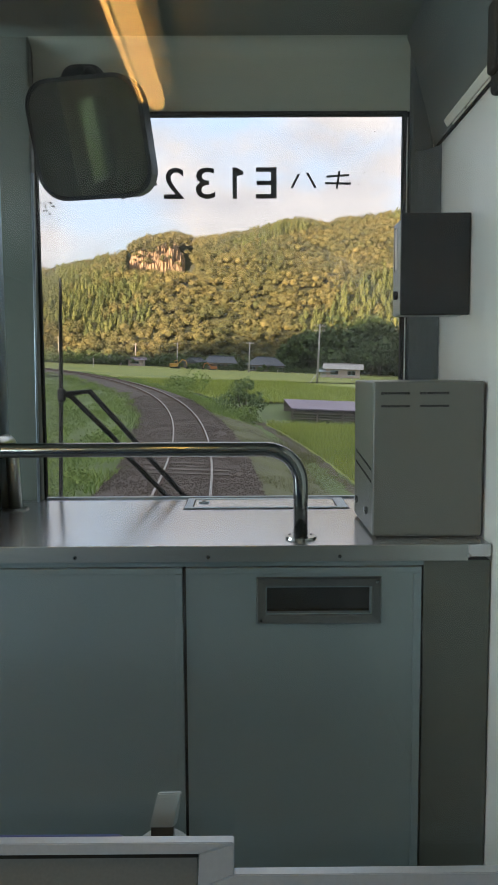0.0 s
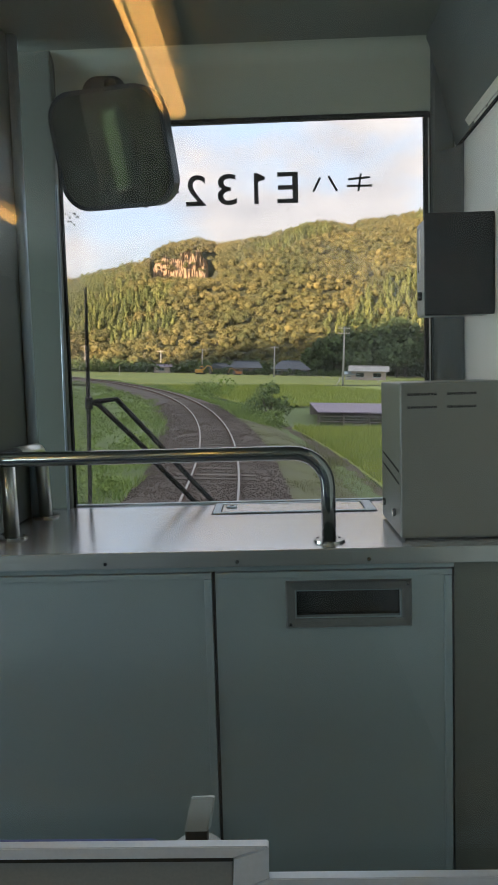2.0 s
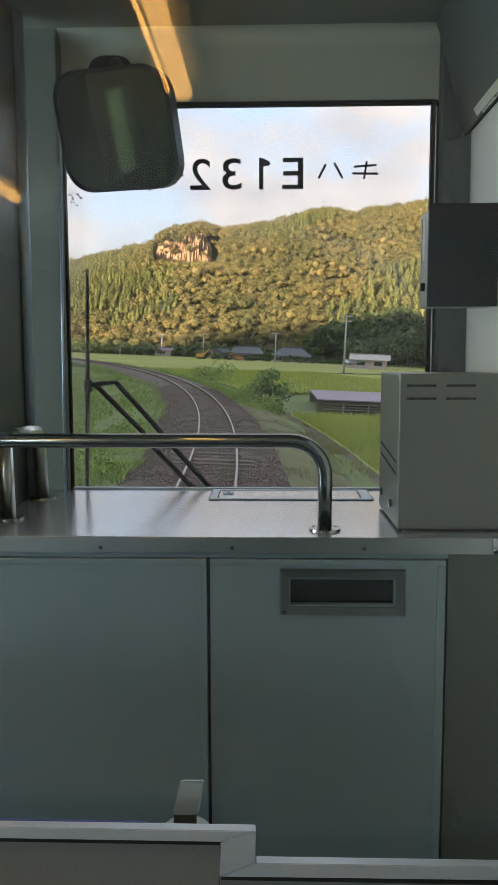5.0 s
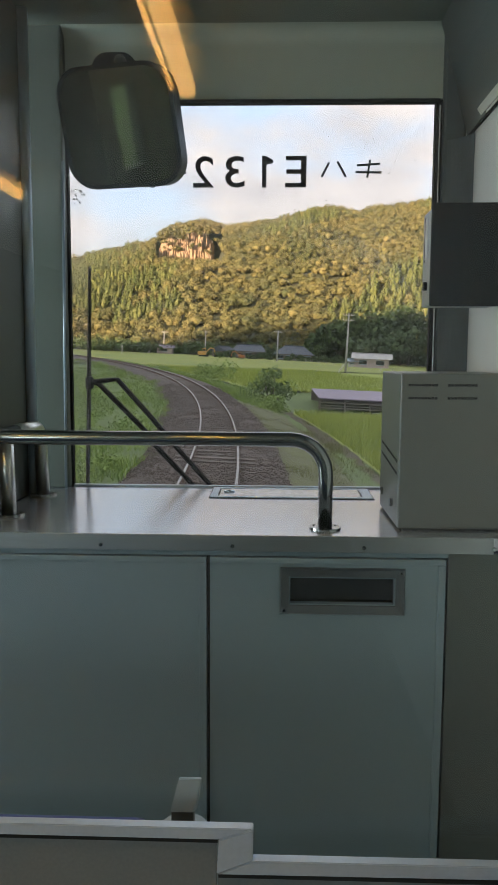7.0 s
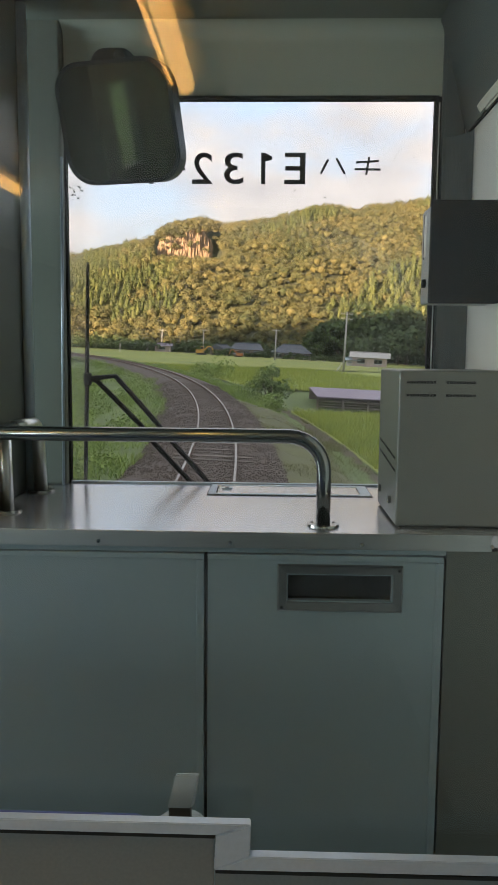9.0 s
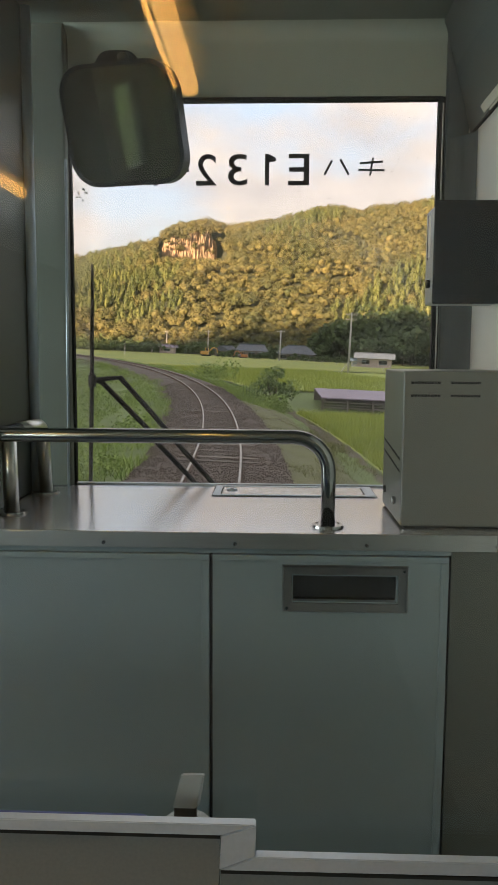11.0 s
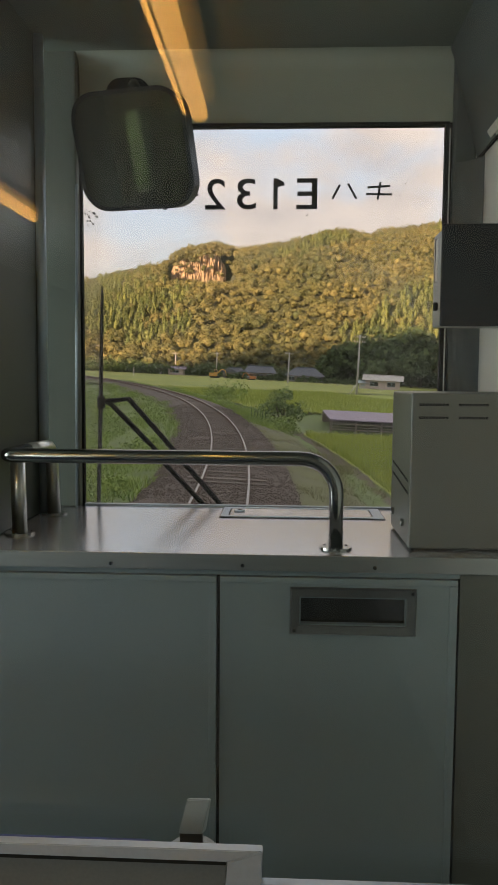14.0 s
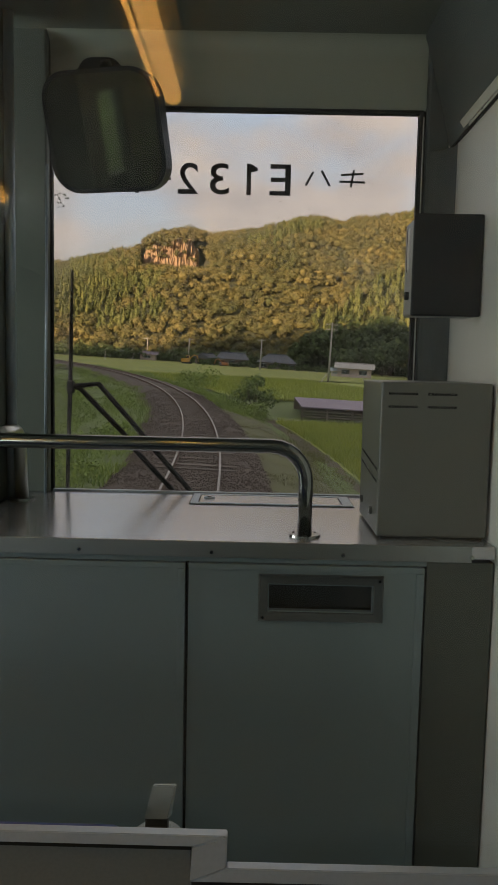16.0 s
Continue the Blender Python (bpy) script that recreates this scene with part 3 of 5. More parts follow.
part("side_slot", boxes(((dx0 - 0.0004, -0.395, 1.655), (dx0 + 0.004, -0.370, 1.760))), M_WALL, dc, "white card in a slot")
part("slot_edge", boxes(((dx0 - 0.0006, -0.368, 1.650), (dx0 + 0.004, -0.362, 1.765))), M_BLACK, dc)
part("knob", disc(bmesh.new(), (dx0 - 0.002, -0.40, 1.585), (1, 0, 0), 0.011, 0.012, 14), M_BLACK, dc)

# sloping cove between side wall and ceiling, with its joint and a cover plate
bm = outline(bmesh.new(), [(XR - 0.002, PART_Y + 0.06, 2.062), (XR - 0.002, PART_Y + 0.06, 2.41), (0.66, PART_Y + 0.06, 2.41), (0.68, PART_Y + 0.06, 2.36), (0.735, PART_Y + 0.06, 2.16)], 1.40)
whole("trim_cove", bm, M_PILLAR, "smooth dark grey cove between side wall and ceiling", "trim", kind="structure")
whole("trim_joint", boxes(((XR - 0.008, PART_Y + 0.06, 2.052), (XR - 0.001, -0.04, 2.060)), bevel=0.002), M_BLACK, "dark joint strip along the side wall", "trim", kind="structure")
bm = outline(bmesh.new(), [(0.749, -0.181, 2.099), (0.749, -0.222, 2.069), (0.749, -0.66, 2.069), (0.749, -0.66, 2.125), (0.749, -0.40, 2.112)], 0.004, "x")
bmesh.ops.bevel(bm, geom=bm.edges[:], offset=0.001, segments=1, affect="EDGES")
whole("cover_plate", bm, M_PLATE, "pale cream cover plate fixed to the cove", "cover plate")
lk = thing("lock_box", (0.755, -0.4, 2.05), "small white lock box under the cover plate", "lock box")
part("body", box(bmesh.new(), (0.7515, -0.62, 2.0605), (XR - 0.0005, -0.27, 2.0675), 0.001), M_PLATE, lk)
part("flap", outline(bmesh.new(), [(0.7505, -0.165, 2.0605), (0.7505, -0.262, 2.0605), (0.7505, -0.262, 2.079), (0.7505, -0.225, 2.069)], 0.005, "x"), M_STILE, lk, "grey metal flap")
part("keyhole", boxes(((0.7508, -0.405, 2.062), (0.7514, -0.393, 2.0665))), M_BLACK, lk)
hs = thing("wall_handset", (0.74, -0.70, 2.0), "black handset hanging high on the side wall", "handset")
part("body", box(bmesh.new(), (XR - 0.030, -0.79, 2.0), (XR - 0.002, -0.66, 2.21), 0.012, 3), M_BLACK, hs)
part("grip", box(bmesh.new(), (XR - 0.050, -0.76, 2.03), (XR - 0.031, -0.70, 2.18), 0.008, 2), M_BLACK, hs)

# rear-view mirror under the ceiling
mx0, mx1, mz0, mz1, my = -0.405, -0.068, 1.862, 2.178, -0.30
mr = thing("cab_mirror", (-0.22, my, mz0), "large black rear-view mirror with rounded corners", "mirror")


def rounded(x0, x1, z0, z1, r, y, n=6, lean=0.0):
    pts = []
    for cx, cz, a0 in ((x1 - r, z1 - r, 0), (x0 + r, z1 - r, 90), (x0 + r, z0 + r, 180), (x1 - r, z0 + r, 270)):
        for k in range(n + 1):
            a = radians(a0 + 90 * k / n)
            x, z = cx + r * math.cos(a), cz + r * math.sin(a)
            pts.append((x + lean * (z - z0), y, z))
    return pts


def aimed(bm):
    """Turns the mirror towards the side window."""
    bmesh.ops.rotate(bm, cent=(-0.237, my, 2.03), matrix=(pose(0, 0, 0, 0, 0, -13) @ pose(0, 0, 0, 13, 0, 0)).to_3x3(), verts=bm.verts)
    return bm


part("shell", aimed(outline(bmesh.new(), rounded(mx0, mx1, mz0, mz1, 0.075, my, lean=-0.07), 0.05)), M_DARKBOX, mr)
part("glass", aimed(outline(bmesh.new(), rounded(mx0 + 0.012, mx1 - 0.012, mz0 + 0.012, mz1 - 0.012, 0.066, my - 0.003, lean=-0.07), 0.004)), M_MIRROR, mr, "dim mirror glass")
mount = part("mount", outline(bmesh.new(), rounded(-0.372, -0.238, 2.195, 2.305, 0.045, -0.060), 0.050), M_DARKBOX, mr, "dark mounting block")
part("cap", disc(bmesh.new(), (-0.300, -0.064, 2.262), (0, 1, 0), 0.020, 0.008, 18), M_BLACK, mount)
part("arm", tube(bmesh.new(), bend([(-0.285, -0.055, 2.262), (-0.262, -0.19, 2.235), (-0.245, my + 0.045, 2.13)], 0.05), 0.017, 12), M_DARKBOX, mr, smooth=True)

# partition: framed half door, low rail, latch, and the glass that the camera looks through
RT = 0.782
pd = thing("partition_gate", (0.0, PART_Y, 0.0), "grey aluminium-framed partition gate behind the cab", "gate")
GY = PART_Y - 0.012


def gate_rail(name, pts):
    """A flat extrusion of the gate's frame, its outer edges eased."""
    bm = outline(bmesh.new(), [(x, GY, z) for x, z in pts], 0.016)
    bmesh.ops.bevel(bm, geom=bm.edges[:], offset=0.0012, segments=2, affect="EDGES")
    return part(name, bm, M_ALU, pd)


gate_rail("top_rail", [(XL + 0.01, RT - 0.016), (0.1145, RT - 0.016), (0.1605, RT), (XL + 0.01, RT)])
gate_rail("side_rail", [(0.1122, RT - 0.0645), (0.1152, RT - 0.0166), (0.1605, RT - 0.0006), (0.1600, RT - 0.0442)])
gate_rail("lower_rail", [(0.1132, RT - 0.065), (0.1610, RT - 0.0448), (XR - 0.003, RT - 0.0435), (XR - 0.003, RT - 0.0615)])
part("rail_lip", boxes(((XL + 0.01, GY + 0.002, RT - 0.0215), (0.1135, GY + 0.006, RT - 0.0164)), ((0.1145, GY + 0.002, RT - 0.0705), (XR - 0.003, GY + 0.006, RT - 0.0655))), M_BLACK, pd, "dark rubber bead")
part("gate_panel", boxes(((XL + 0.01, PART_Y + 0.0045, 0.02), (0.111, PART_Y + 0.014, RT - 0.018))), M_GATE, pd)
part("lower_panel", boxes(((0.113, PART_Y + 0.0045, 0.02), (XR - 0.003, PART_Y + 0.014, RT - 0.067))), M_GATE, pd)

lt = thing("gate_latch", (0.06, -1.42, 0.70), "grey metal latch lever on a pale round plate", "latch")
bm = bmesh.new()
vs = [bm.verts.new(p) for p in ((0.0385, -1.424, 0.7475), (0.0715, -1.424, 0.7475), (0.0830, -1.420, 0.7965), (0.0510, -1.420, 0.7965), (0.0400, -1.416, 0.7475), (0.0775, -1.412, 0.7475), (0.0850, -1.412, 0.7960), (0.0515, -1.414, 0.7960))]
for f in ((0, 1, 2, 3), (5, 4, 7, 6), (4, 0, 3, 7), (1, 5, 6, 2), (3, 2, 6, 7), (4, 5, 1, 0)):
    bm.faces.new([vs[k] for k in f])
bmesh.ops.bevel(bm, geom=bm.edges[:], offset=0.0014, segments=2, affect="EDGES")
part("lever", bm, M_LATCH, lt, "grey metal lever")
part("stem", boxes(((0.040, -1.42, 0.72), (0.072, -1.40, 0.7505)), bevel=0.002), M_STEM, lt, "dark bronze stem")
part("plate", disc(bmesh.new(), (0.057, -1.41, 0.7125), (0, 0, 1), 0.035, 0.010, 24), M_LIGHTMETAL, lt)
whole("gate_seat_back", box(bmesh.new(), (-0.9, -1.44, 0.50), (0.004, -1.40, 0.729), 0.012, 3), M_BLUE, "dark blue padded edge behind the gate", "pad")

pg = thing("partition_window", (0, PART_Y + 0.02, 0.75), "clear glass pane between saloon and cab", "window", kind="structure")
gp = part("pane", boxes(((XL + 0.01, PART_Y + 0.040, 0.70), (XR - 0.005, PART_Y + 0.045, 2.33))), M_PANE, pg)
gp.visible_shadow = False

# saloon tube lights
for x, y0, y1 in ((-0.14, -3.12, -1.80), (-1.25, -4.75, -1.80)):
    cl = thing("ceiling_light", (x, (y0 + y1) / 2, 2.34), "long warm tube light along the saloon ceiling", "ceiling light", group="saloon tube lights")
    part("tray", boxes(((x - 0.10, y0 - 0.06, 2.318), (x + 0.10, y1 + 0.06, 2.34)), bevel=0.003), M_SALOON, cl)
    part("tube", tube(bmesh.new(), [(x + 0.025, y0, 2.285), (x + 0.025, y1, 2.285)], 0.030, 10), M_LAMP, cl)
    part("tube", tube(bmesh.new(), [(x - 0.026, y0, 2.290), (x - 0.026, y1, 2.290)], 0.008, 8), M_LAMP, cl)

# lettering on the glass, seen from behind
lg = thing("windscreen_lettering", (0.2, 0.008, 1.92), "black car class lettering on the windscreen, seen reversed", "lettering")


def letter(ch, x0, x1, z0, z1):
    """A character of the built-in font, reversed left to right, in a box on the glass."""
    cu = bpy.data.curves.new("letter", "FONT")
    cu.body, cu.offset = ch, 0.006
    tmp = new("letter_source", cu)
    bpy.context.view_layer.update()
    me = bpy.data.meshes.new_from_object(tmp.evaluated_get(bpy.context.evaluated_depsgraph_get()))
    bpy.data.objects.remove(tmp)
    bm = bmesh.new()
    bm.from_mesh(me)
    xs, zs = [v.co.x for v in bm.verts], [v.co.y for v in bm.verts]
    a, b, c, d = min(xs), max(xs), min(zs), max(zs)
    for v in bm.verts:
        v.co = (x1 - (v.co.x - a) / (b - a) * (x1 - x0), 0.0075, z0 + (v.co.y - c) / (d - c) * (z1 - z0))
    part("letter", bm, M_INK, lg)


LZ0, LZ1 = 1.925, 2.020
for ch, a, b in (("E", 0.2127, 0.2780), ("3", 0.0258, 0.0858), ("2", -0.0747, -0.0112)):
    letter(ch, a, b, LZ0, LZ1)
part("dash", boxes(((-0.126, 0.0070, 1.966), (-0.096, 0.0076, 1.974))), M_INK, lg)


def stroke(bm, a, b, w):
    """A flat bar between two points of the glass."""
    a, b = Vector((a[0], 0, a[1])), Vector((b[0], 0, b[1]))
    d = (b - a).normalized()
    s = Vector((-d.z, 0, d.x)) * w / 2
    bm.faces.new([bm.verts.new(p + Vector((0, 0.0075, 0))) for p in (a - s, b - s, b + s, a + s)])


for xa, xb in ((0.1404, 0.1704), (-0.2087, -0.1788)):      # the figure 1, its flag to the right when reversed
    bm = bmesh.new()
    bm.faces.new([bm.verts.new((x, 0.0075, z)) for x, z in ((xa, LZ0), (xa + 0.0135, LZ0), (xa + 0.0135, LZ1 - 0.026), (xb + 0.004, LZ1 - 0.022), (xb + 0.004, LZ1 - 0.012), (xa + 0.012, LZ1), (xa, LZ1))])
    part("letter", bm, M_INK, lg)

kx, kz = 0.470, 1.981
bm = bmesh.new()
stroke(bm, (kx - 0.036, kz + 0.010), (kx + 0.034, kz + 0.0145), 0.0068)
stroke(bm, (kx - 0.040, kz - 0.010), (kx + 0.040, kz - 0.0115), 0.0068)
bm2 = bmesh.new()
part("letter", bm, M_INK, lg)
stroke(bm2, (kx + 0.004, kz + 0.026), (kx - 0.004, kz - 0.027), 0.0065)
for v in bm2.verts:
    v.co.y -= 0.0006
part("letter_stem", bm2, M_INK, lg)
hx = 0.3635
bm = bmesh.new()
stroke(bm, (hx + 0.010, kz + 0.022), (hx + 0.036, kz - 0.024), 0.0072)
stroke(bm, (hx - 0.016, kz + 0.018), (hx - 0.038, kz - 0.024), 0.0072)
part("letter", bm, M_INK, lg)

# wiper outside the glass
wp = thing("windscreen_wiper", (-0.05, 0.1, 0.9), "black windscreen wiper parked upright outside the glass", "wiper")
WY = 0.055
part("blade", tube(bmesh.new(), [(-0.417, WY, 1.69), (-0.425, WY, 1.30), (-0.440, WY, 0.80)], [0.0045, 0.0075, 0.006], 8), M_BLACK, wp)
part("blade_holder", box(bmesh.new(), (-0.435, WY - 0.012, 1.292), (-0.411, WY + 0.012, 1.334), 0.005), M_BLACK, wp)


def beyond(x, z):
    """A point of the glass, as seen from the cab, moved out to the wiper's plane."""
    return (0.18 + (x - 0.18) * 1.022, WY, 1.39 + (z - 1.39) * 1.022)


part("arm", tube(bmesh.new(), [beyond(*p) for p in ((-0.41, 1.316), (-0.374, 1.320), (-0.320, 1.326), (-0.205, 1.197), (-0.134, 1.112), (-0.029, 0.995), (0.05, 0.90))], 0.0085, 8), M_BLACK, wp)
part("link", tube(bmesh.new(), [beyond(*p) for p in ((-0.41, 1.322), (-0.378, 1.309), (-0.237, 1.166), (-0.198, 1.112), (-0.087, 0.995), (0.0, 0.90))], 0.0085, 8), M_BLACK, wp)

# ---------------------------------------------------------------- the land outside
SPACE = LAND
CURVE = 181.0                                    # radius of the line, curving away to the left
ASIDE, ASKEW = -0.474, -2.43                     # where the line starts, and its first heading in degrees
TC, TS = math.cos(radians(ASKEW)), math.sin(radians(ASKEW))
CENTRE = (ASIDE - CURVE * TC, -CURVE * TS)       # the middle of the curve


def on_track(s, d=0.0, w=0.0):
    """A point of the line s metres on, d metres to the outside of the curve, w above the rails."""
    a = s / CURVE + radians(ASKEW)
    return Vector((CENTRE[0] + (CURVE + d) * math.cos(a), CENTRE[1] + (CURVE + d) * math.sin(a), w))


def sweep(bm, profile, s0, s1, step, wave=0.0):
    """A profile of (d, w) swept along the line."""
    n = max(1, round((s1 - s0) / step))
    rows = []
    for i in range(n + 1):
        s = s0 + (s1 - s0) * i / n
        rows.append([bm.verts.new(on_track(s, d + (noise.noise((s * 0.7, d, 3)) * wave), w + noise.noise((s * 1.3, d * 2, 0)) * wave * 0.35)) for d, w in profile])
    for a, b in zip(rows, rows[1:]):
        for k in range(len(profile) - 1):
            bm.faces.new((a[k], a[k + 1], b[k + 1], b[k]))
    return bm


def ground_height(u, v):
    d = math.hypot(u - CENTRE[0], v - CENTRE[1]) - CURVE if v > -60 else u
    bank = min(1.0, max(0.0, (abs(d) - 2.4) / 2.2))
    bank = bank * bank * (3 - 2 * bank)
    h = -0.38 - 0.60 * bank
    return h + noise.noise((u * 0.25, v * 0.25, 0)) * 0.10 * bank


def spaced(lo, hi, near, far, mid=0.0):
    """Coordinates that lie close together near mid and wide apart far off."""
    out, x = [mid], mid
    while x < hi:
        x += near + (far - near) * min(1, abs(x - mid) / 900)
        out.append(x)
    x = mid
    while x > lo:
        x -= near + (far - near) * min(1, abs(x - mid) / 900)
        out.insert(0, x)
    return out


us, vs_ = spaced(-2500, 2500, 1.2, 260), spaced(-2500, 2500, 1.2, 260, 20)
verts = [(u, v, ground_height(u, v)) for v in vs_ for u in us]
nu = len(us)
faces = [(j * nu + i, j * nu + i + 1, (j + 1) * nu + i + 1, (j + 1) * nu + i) for j in range(len(vs_) - 1) for i in range(nu - 1)]
me = bpy.data.meshes.new("ground")
me.from_pydata(verts, [], faces)
me.materials.append(M_GROUND)
whole("ground", me, None, "grassy valley floor with rough verges along the railway", "ground", kind="structure", smooth=True)

# the line: bed, rails, sleepers
tr = thing("railway_track", (0, 8, -0.4), "single curved railway track on brown ballast", "railway track", kind="structure")
bm = sweep(bmesh.new(), [(-2.2, -0.50), (-1.7, -0.24), (-1.2, -0.145), (-0.7, -0.15), (-0.3, -0.145), (0.3, -0.15), (0.7, -0.15), (1.2, -0.145), (1.8, -0.24), (2.6, -0.48)], -25, 230, 0.45, 0.10)
part("ballast_bed", bm, M_BALLAST, tr)
for d in (-0.566, 0.566):
    rail = part("rail", sweep(bmesh.new(), [(d - 0.027, -0.012), (d - 0.023, 0.0), (d + 0.023, 0.0), (d + 0.027, -0.012)], -25, 230, 1.2), M_RAIL, tr)
    part("rail_web", sweep(bmesh.new(), [(d - 0.06, -0.155), (d - 0.012, -0.13), (d - 0.012, -0.035), (d - 0.027, -0.012), (d + 0.027, -0.012), (d + 0.012, -0.035), (d + 0.012, -0.13), (d + 0.06, -0.155)], -25, 230, 1.2), M_RUST, rail)

# hill with a wooded slope
FOOT, TOP = 186.0, 350.0
RIDGE = [(-70, 3.0), (-45, 3.5), (-25, 4.6), (-14.3, 5.45), (-12.4, 6.05), (-10.6, 6.5), (-9.4, 6.65), (-8.7, 7.15), (-7.4, 8.05), (-5.9, 8.3), (-4.6, 8.15), (-3.9, 7.9), (-2.9, 8.15), (-1.1, 8.55), (0.9, 8.95), (2.4, 9.5), (3.7, 9.65), (5.6, 9.35), (7.0, 9.75), (10.6, 10.25), (20, 9.8), (40, 7.0), (70, 4.0)]


def ridge(az):
    for (a, ea), (b, eb) in zip(RIDGE, RIDGE[1:]):
        if a <= az <= b:
            k = (az - a) / (b - a)
            return ea + (eb - ea) * k
    return 3.0


def hill_height(az, r):
    k = (r - FOOT) / (TOP - FOOT)
    h = math.tan(radians(ridge(az) + 0.25)) * TOP - 1.5
    if k < 0:
        return -3.0
    s = math.sin(min(k, 1.0) * math.pi / 2) ** 0.9 if k < 1 else max(0.2, 1 - (k - 1) * 0.5)
    u, v = r * math.sin(radians(az)), r * math.cos(radians(az))
    fold = noise.noise((u * 0.016, v * 0.016, 1)) * 6 + noise.noise((u * 0.045, v * 0.045, 4)) * 2.5
    if -9.2 < az < -4.2 and r < 311:
        return min(-1.0 + h * s, 2.77 + r * math.tan(radians(5.7)) - 2.5)
    return -1.0 + h * s + fold * min(1, k * 3) * max(0.15, 1 - k * 0.85)


def at_polar(az, r, w):
    return Vector((0.8 + r * math.sin(radians(az)), -2.4 + r * math.cos(radians(az)), w))


azs = [-70 + 140 * i / 150 for i in range(151)]
rs = [180 + 10 * j for j in range(34)]
verts = [at_polar(a, r, hill_height(a, r)) for r in rs for a in azs]
na = len(azs)
faces = [(j * na + i, j * na + i + 1, (j + 1) * na + i + 1, (j + 1) * na + i) for j in range(len(rs) - 1) for i in range(na - 1)]
me = bpy.data.meshes.new("hill")
me.from_pydata(verts, [], faces)
me.materials.append(M_HILL)
whole("hill", me, None, "steep wooded hillside beyond the fields in evening sun", "hill", kind="structure", smooth=True)


def foliage_mesh(name, clumps, material_):
    """Many small leaf patches: rows of (centre, outward way, size), each two crossed flakes."""
    r = np.random.default_rng(5)
    c = np.array([k[0] for k in clumps], float)
    o = np.array([k[1] for k in clumps], float)
    size = np.array([k[2] for k in clumps], float)[:, None]
    n = len(c)
    o = o + r.normal(0, 0.55, (n, 3))
    o /= np.linalg.norm(o, axis=1)[:, None] + 1e-9
    a = np.cross(o, r.normal(0, 1, (n, 3)))
    a /= np.linalg.norm(a, axis=1)[:, None] + 1e-9
    b = np.cross(o, a)
    k = r.uniform(0.7, 1.3, (n, 4, 1))
    pts = np.stack([c + a * size * k[:, 0], c + b * size * k[:, 1] - o * size * 0.35, c - a * size * k[:, 2], c - b * size * k[:, 3] - o * size * 0.35], 1).reshape(-1, 3)
    me = bpy.data.meshes.new(name)
    me.vertices.add(4 * n)
    me.vertices.foreach_set("co", pts.ravel())
    me.loops.add(4 * n)
    me.loops.foreach_set("vertex_index", np.arange(4 * n))
    me.polygons.add(n)
    me.polygons.foreach_set("loop_start", np.arange(n) * 4)
    me.polygons.foreach_set("loop_total", np.full(n, 4))
    me.update()
    me.validate()
    me.materials.append(material_)
    return me


def crown(base, height, width, conifer, count, leaf):
    """Leaf patches of one tree's crown."""
    out = []
    lobes = [(rng.uniform(0, 6.28), rng.uniform(-0.6, 1.0), rng.uniform(0.75, 1.15)) for _ in range(5)]
    for _ in range(count):
        if conifer:
            k = rng.random() ** 0.7
            a = rng.uniform(0, 6.28)
            rad = width * 0.5 * (1 - k * 0.93) * rng.uniform(0.75, 1.1)
            p = Vector((math.cos(a) * rad, math.sin(a) * rad, height * (0.1 + 0.9 * k)))
            o = Vector((math.cos(a), math.sin(a), 0.35))
            out.append((base + p, o, leaf * (0.55 + 0.6 * (1 - k))))
        else:
            z = rng.uniform(-0.55, 1.0)
            a = rng.uniform(0, 6.28)
            q = math.sqrt(max(0.0, 1 - z * z))
            o = Vector((q * math.cos(a), q * math.sin(a), z))
            lump = 1.0
            for la, lz, ls in lobes:
                near = max(0.0, math.cos(a - la)) * (1 - abs(z - lz) * 0.7)
                lump += 0.22 * max(0.0, near) * ls
            p = Vector((o.x * width / 2, o.y * width / 2, height * 0.55 + o.z * height * 0.42)) * lump * rng.uniform(0.82, 1.0)
            out.append((base + p, o, leaf * rng.uniform(0.7, 1.2)))
    return out


# ochre cliff under the highest crag
BALL = bmesh.new()
bmesh.ops.create_icosphere(BALL, subdivisions=1, radius=1.0)
BALL_V = np.array([v.co for v in BALL.verts])
BALL_F = np.array([[v.index for v in f.verts] for f in BALL.faces])
BALL.free()


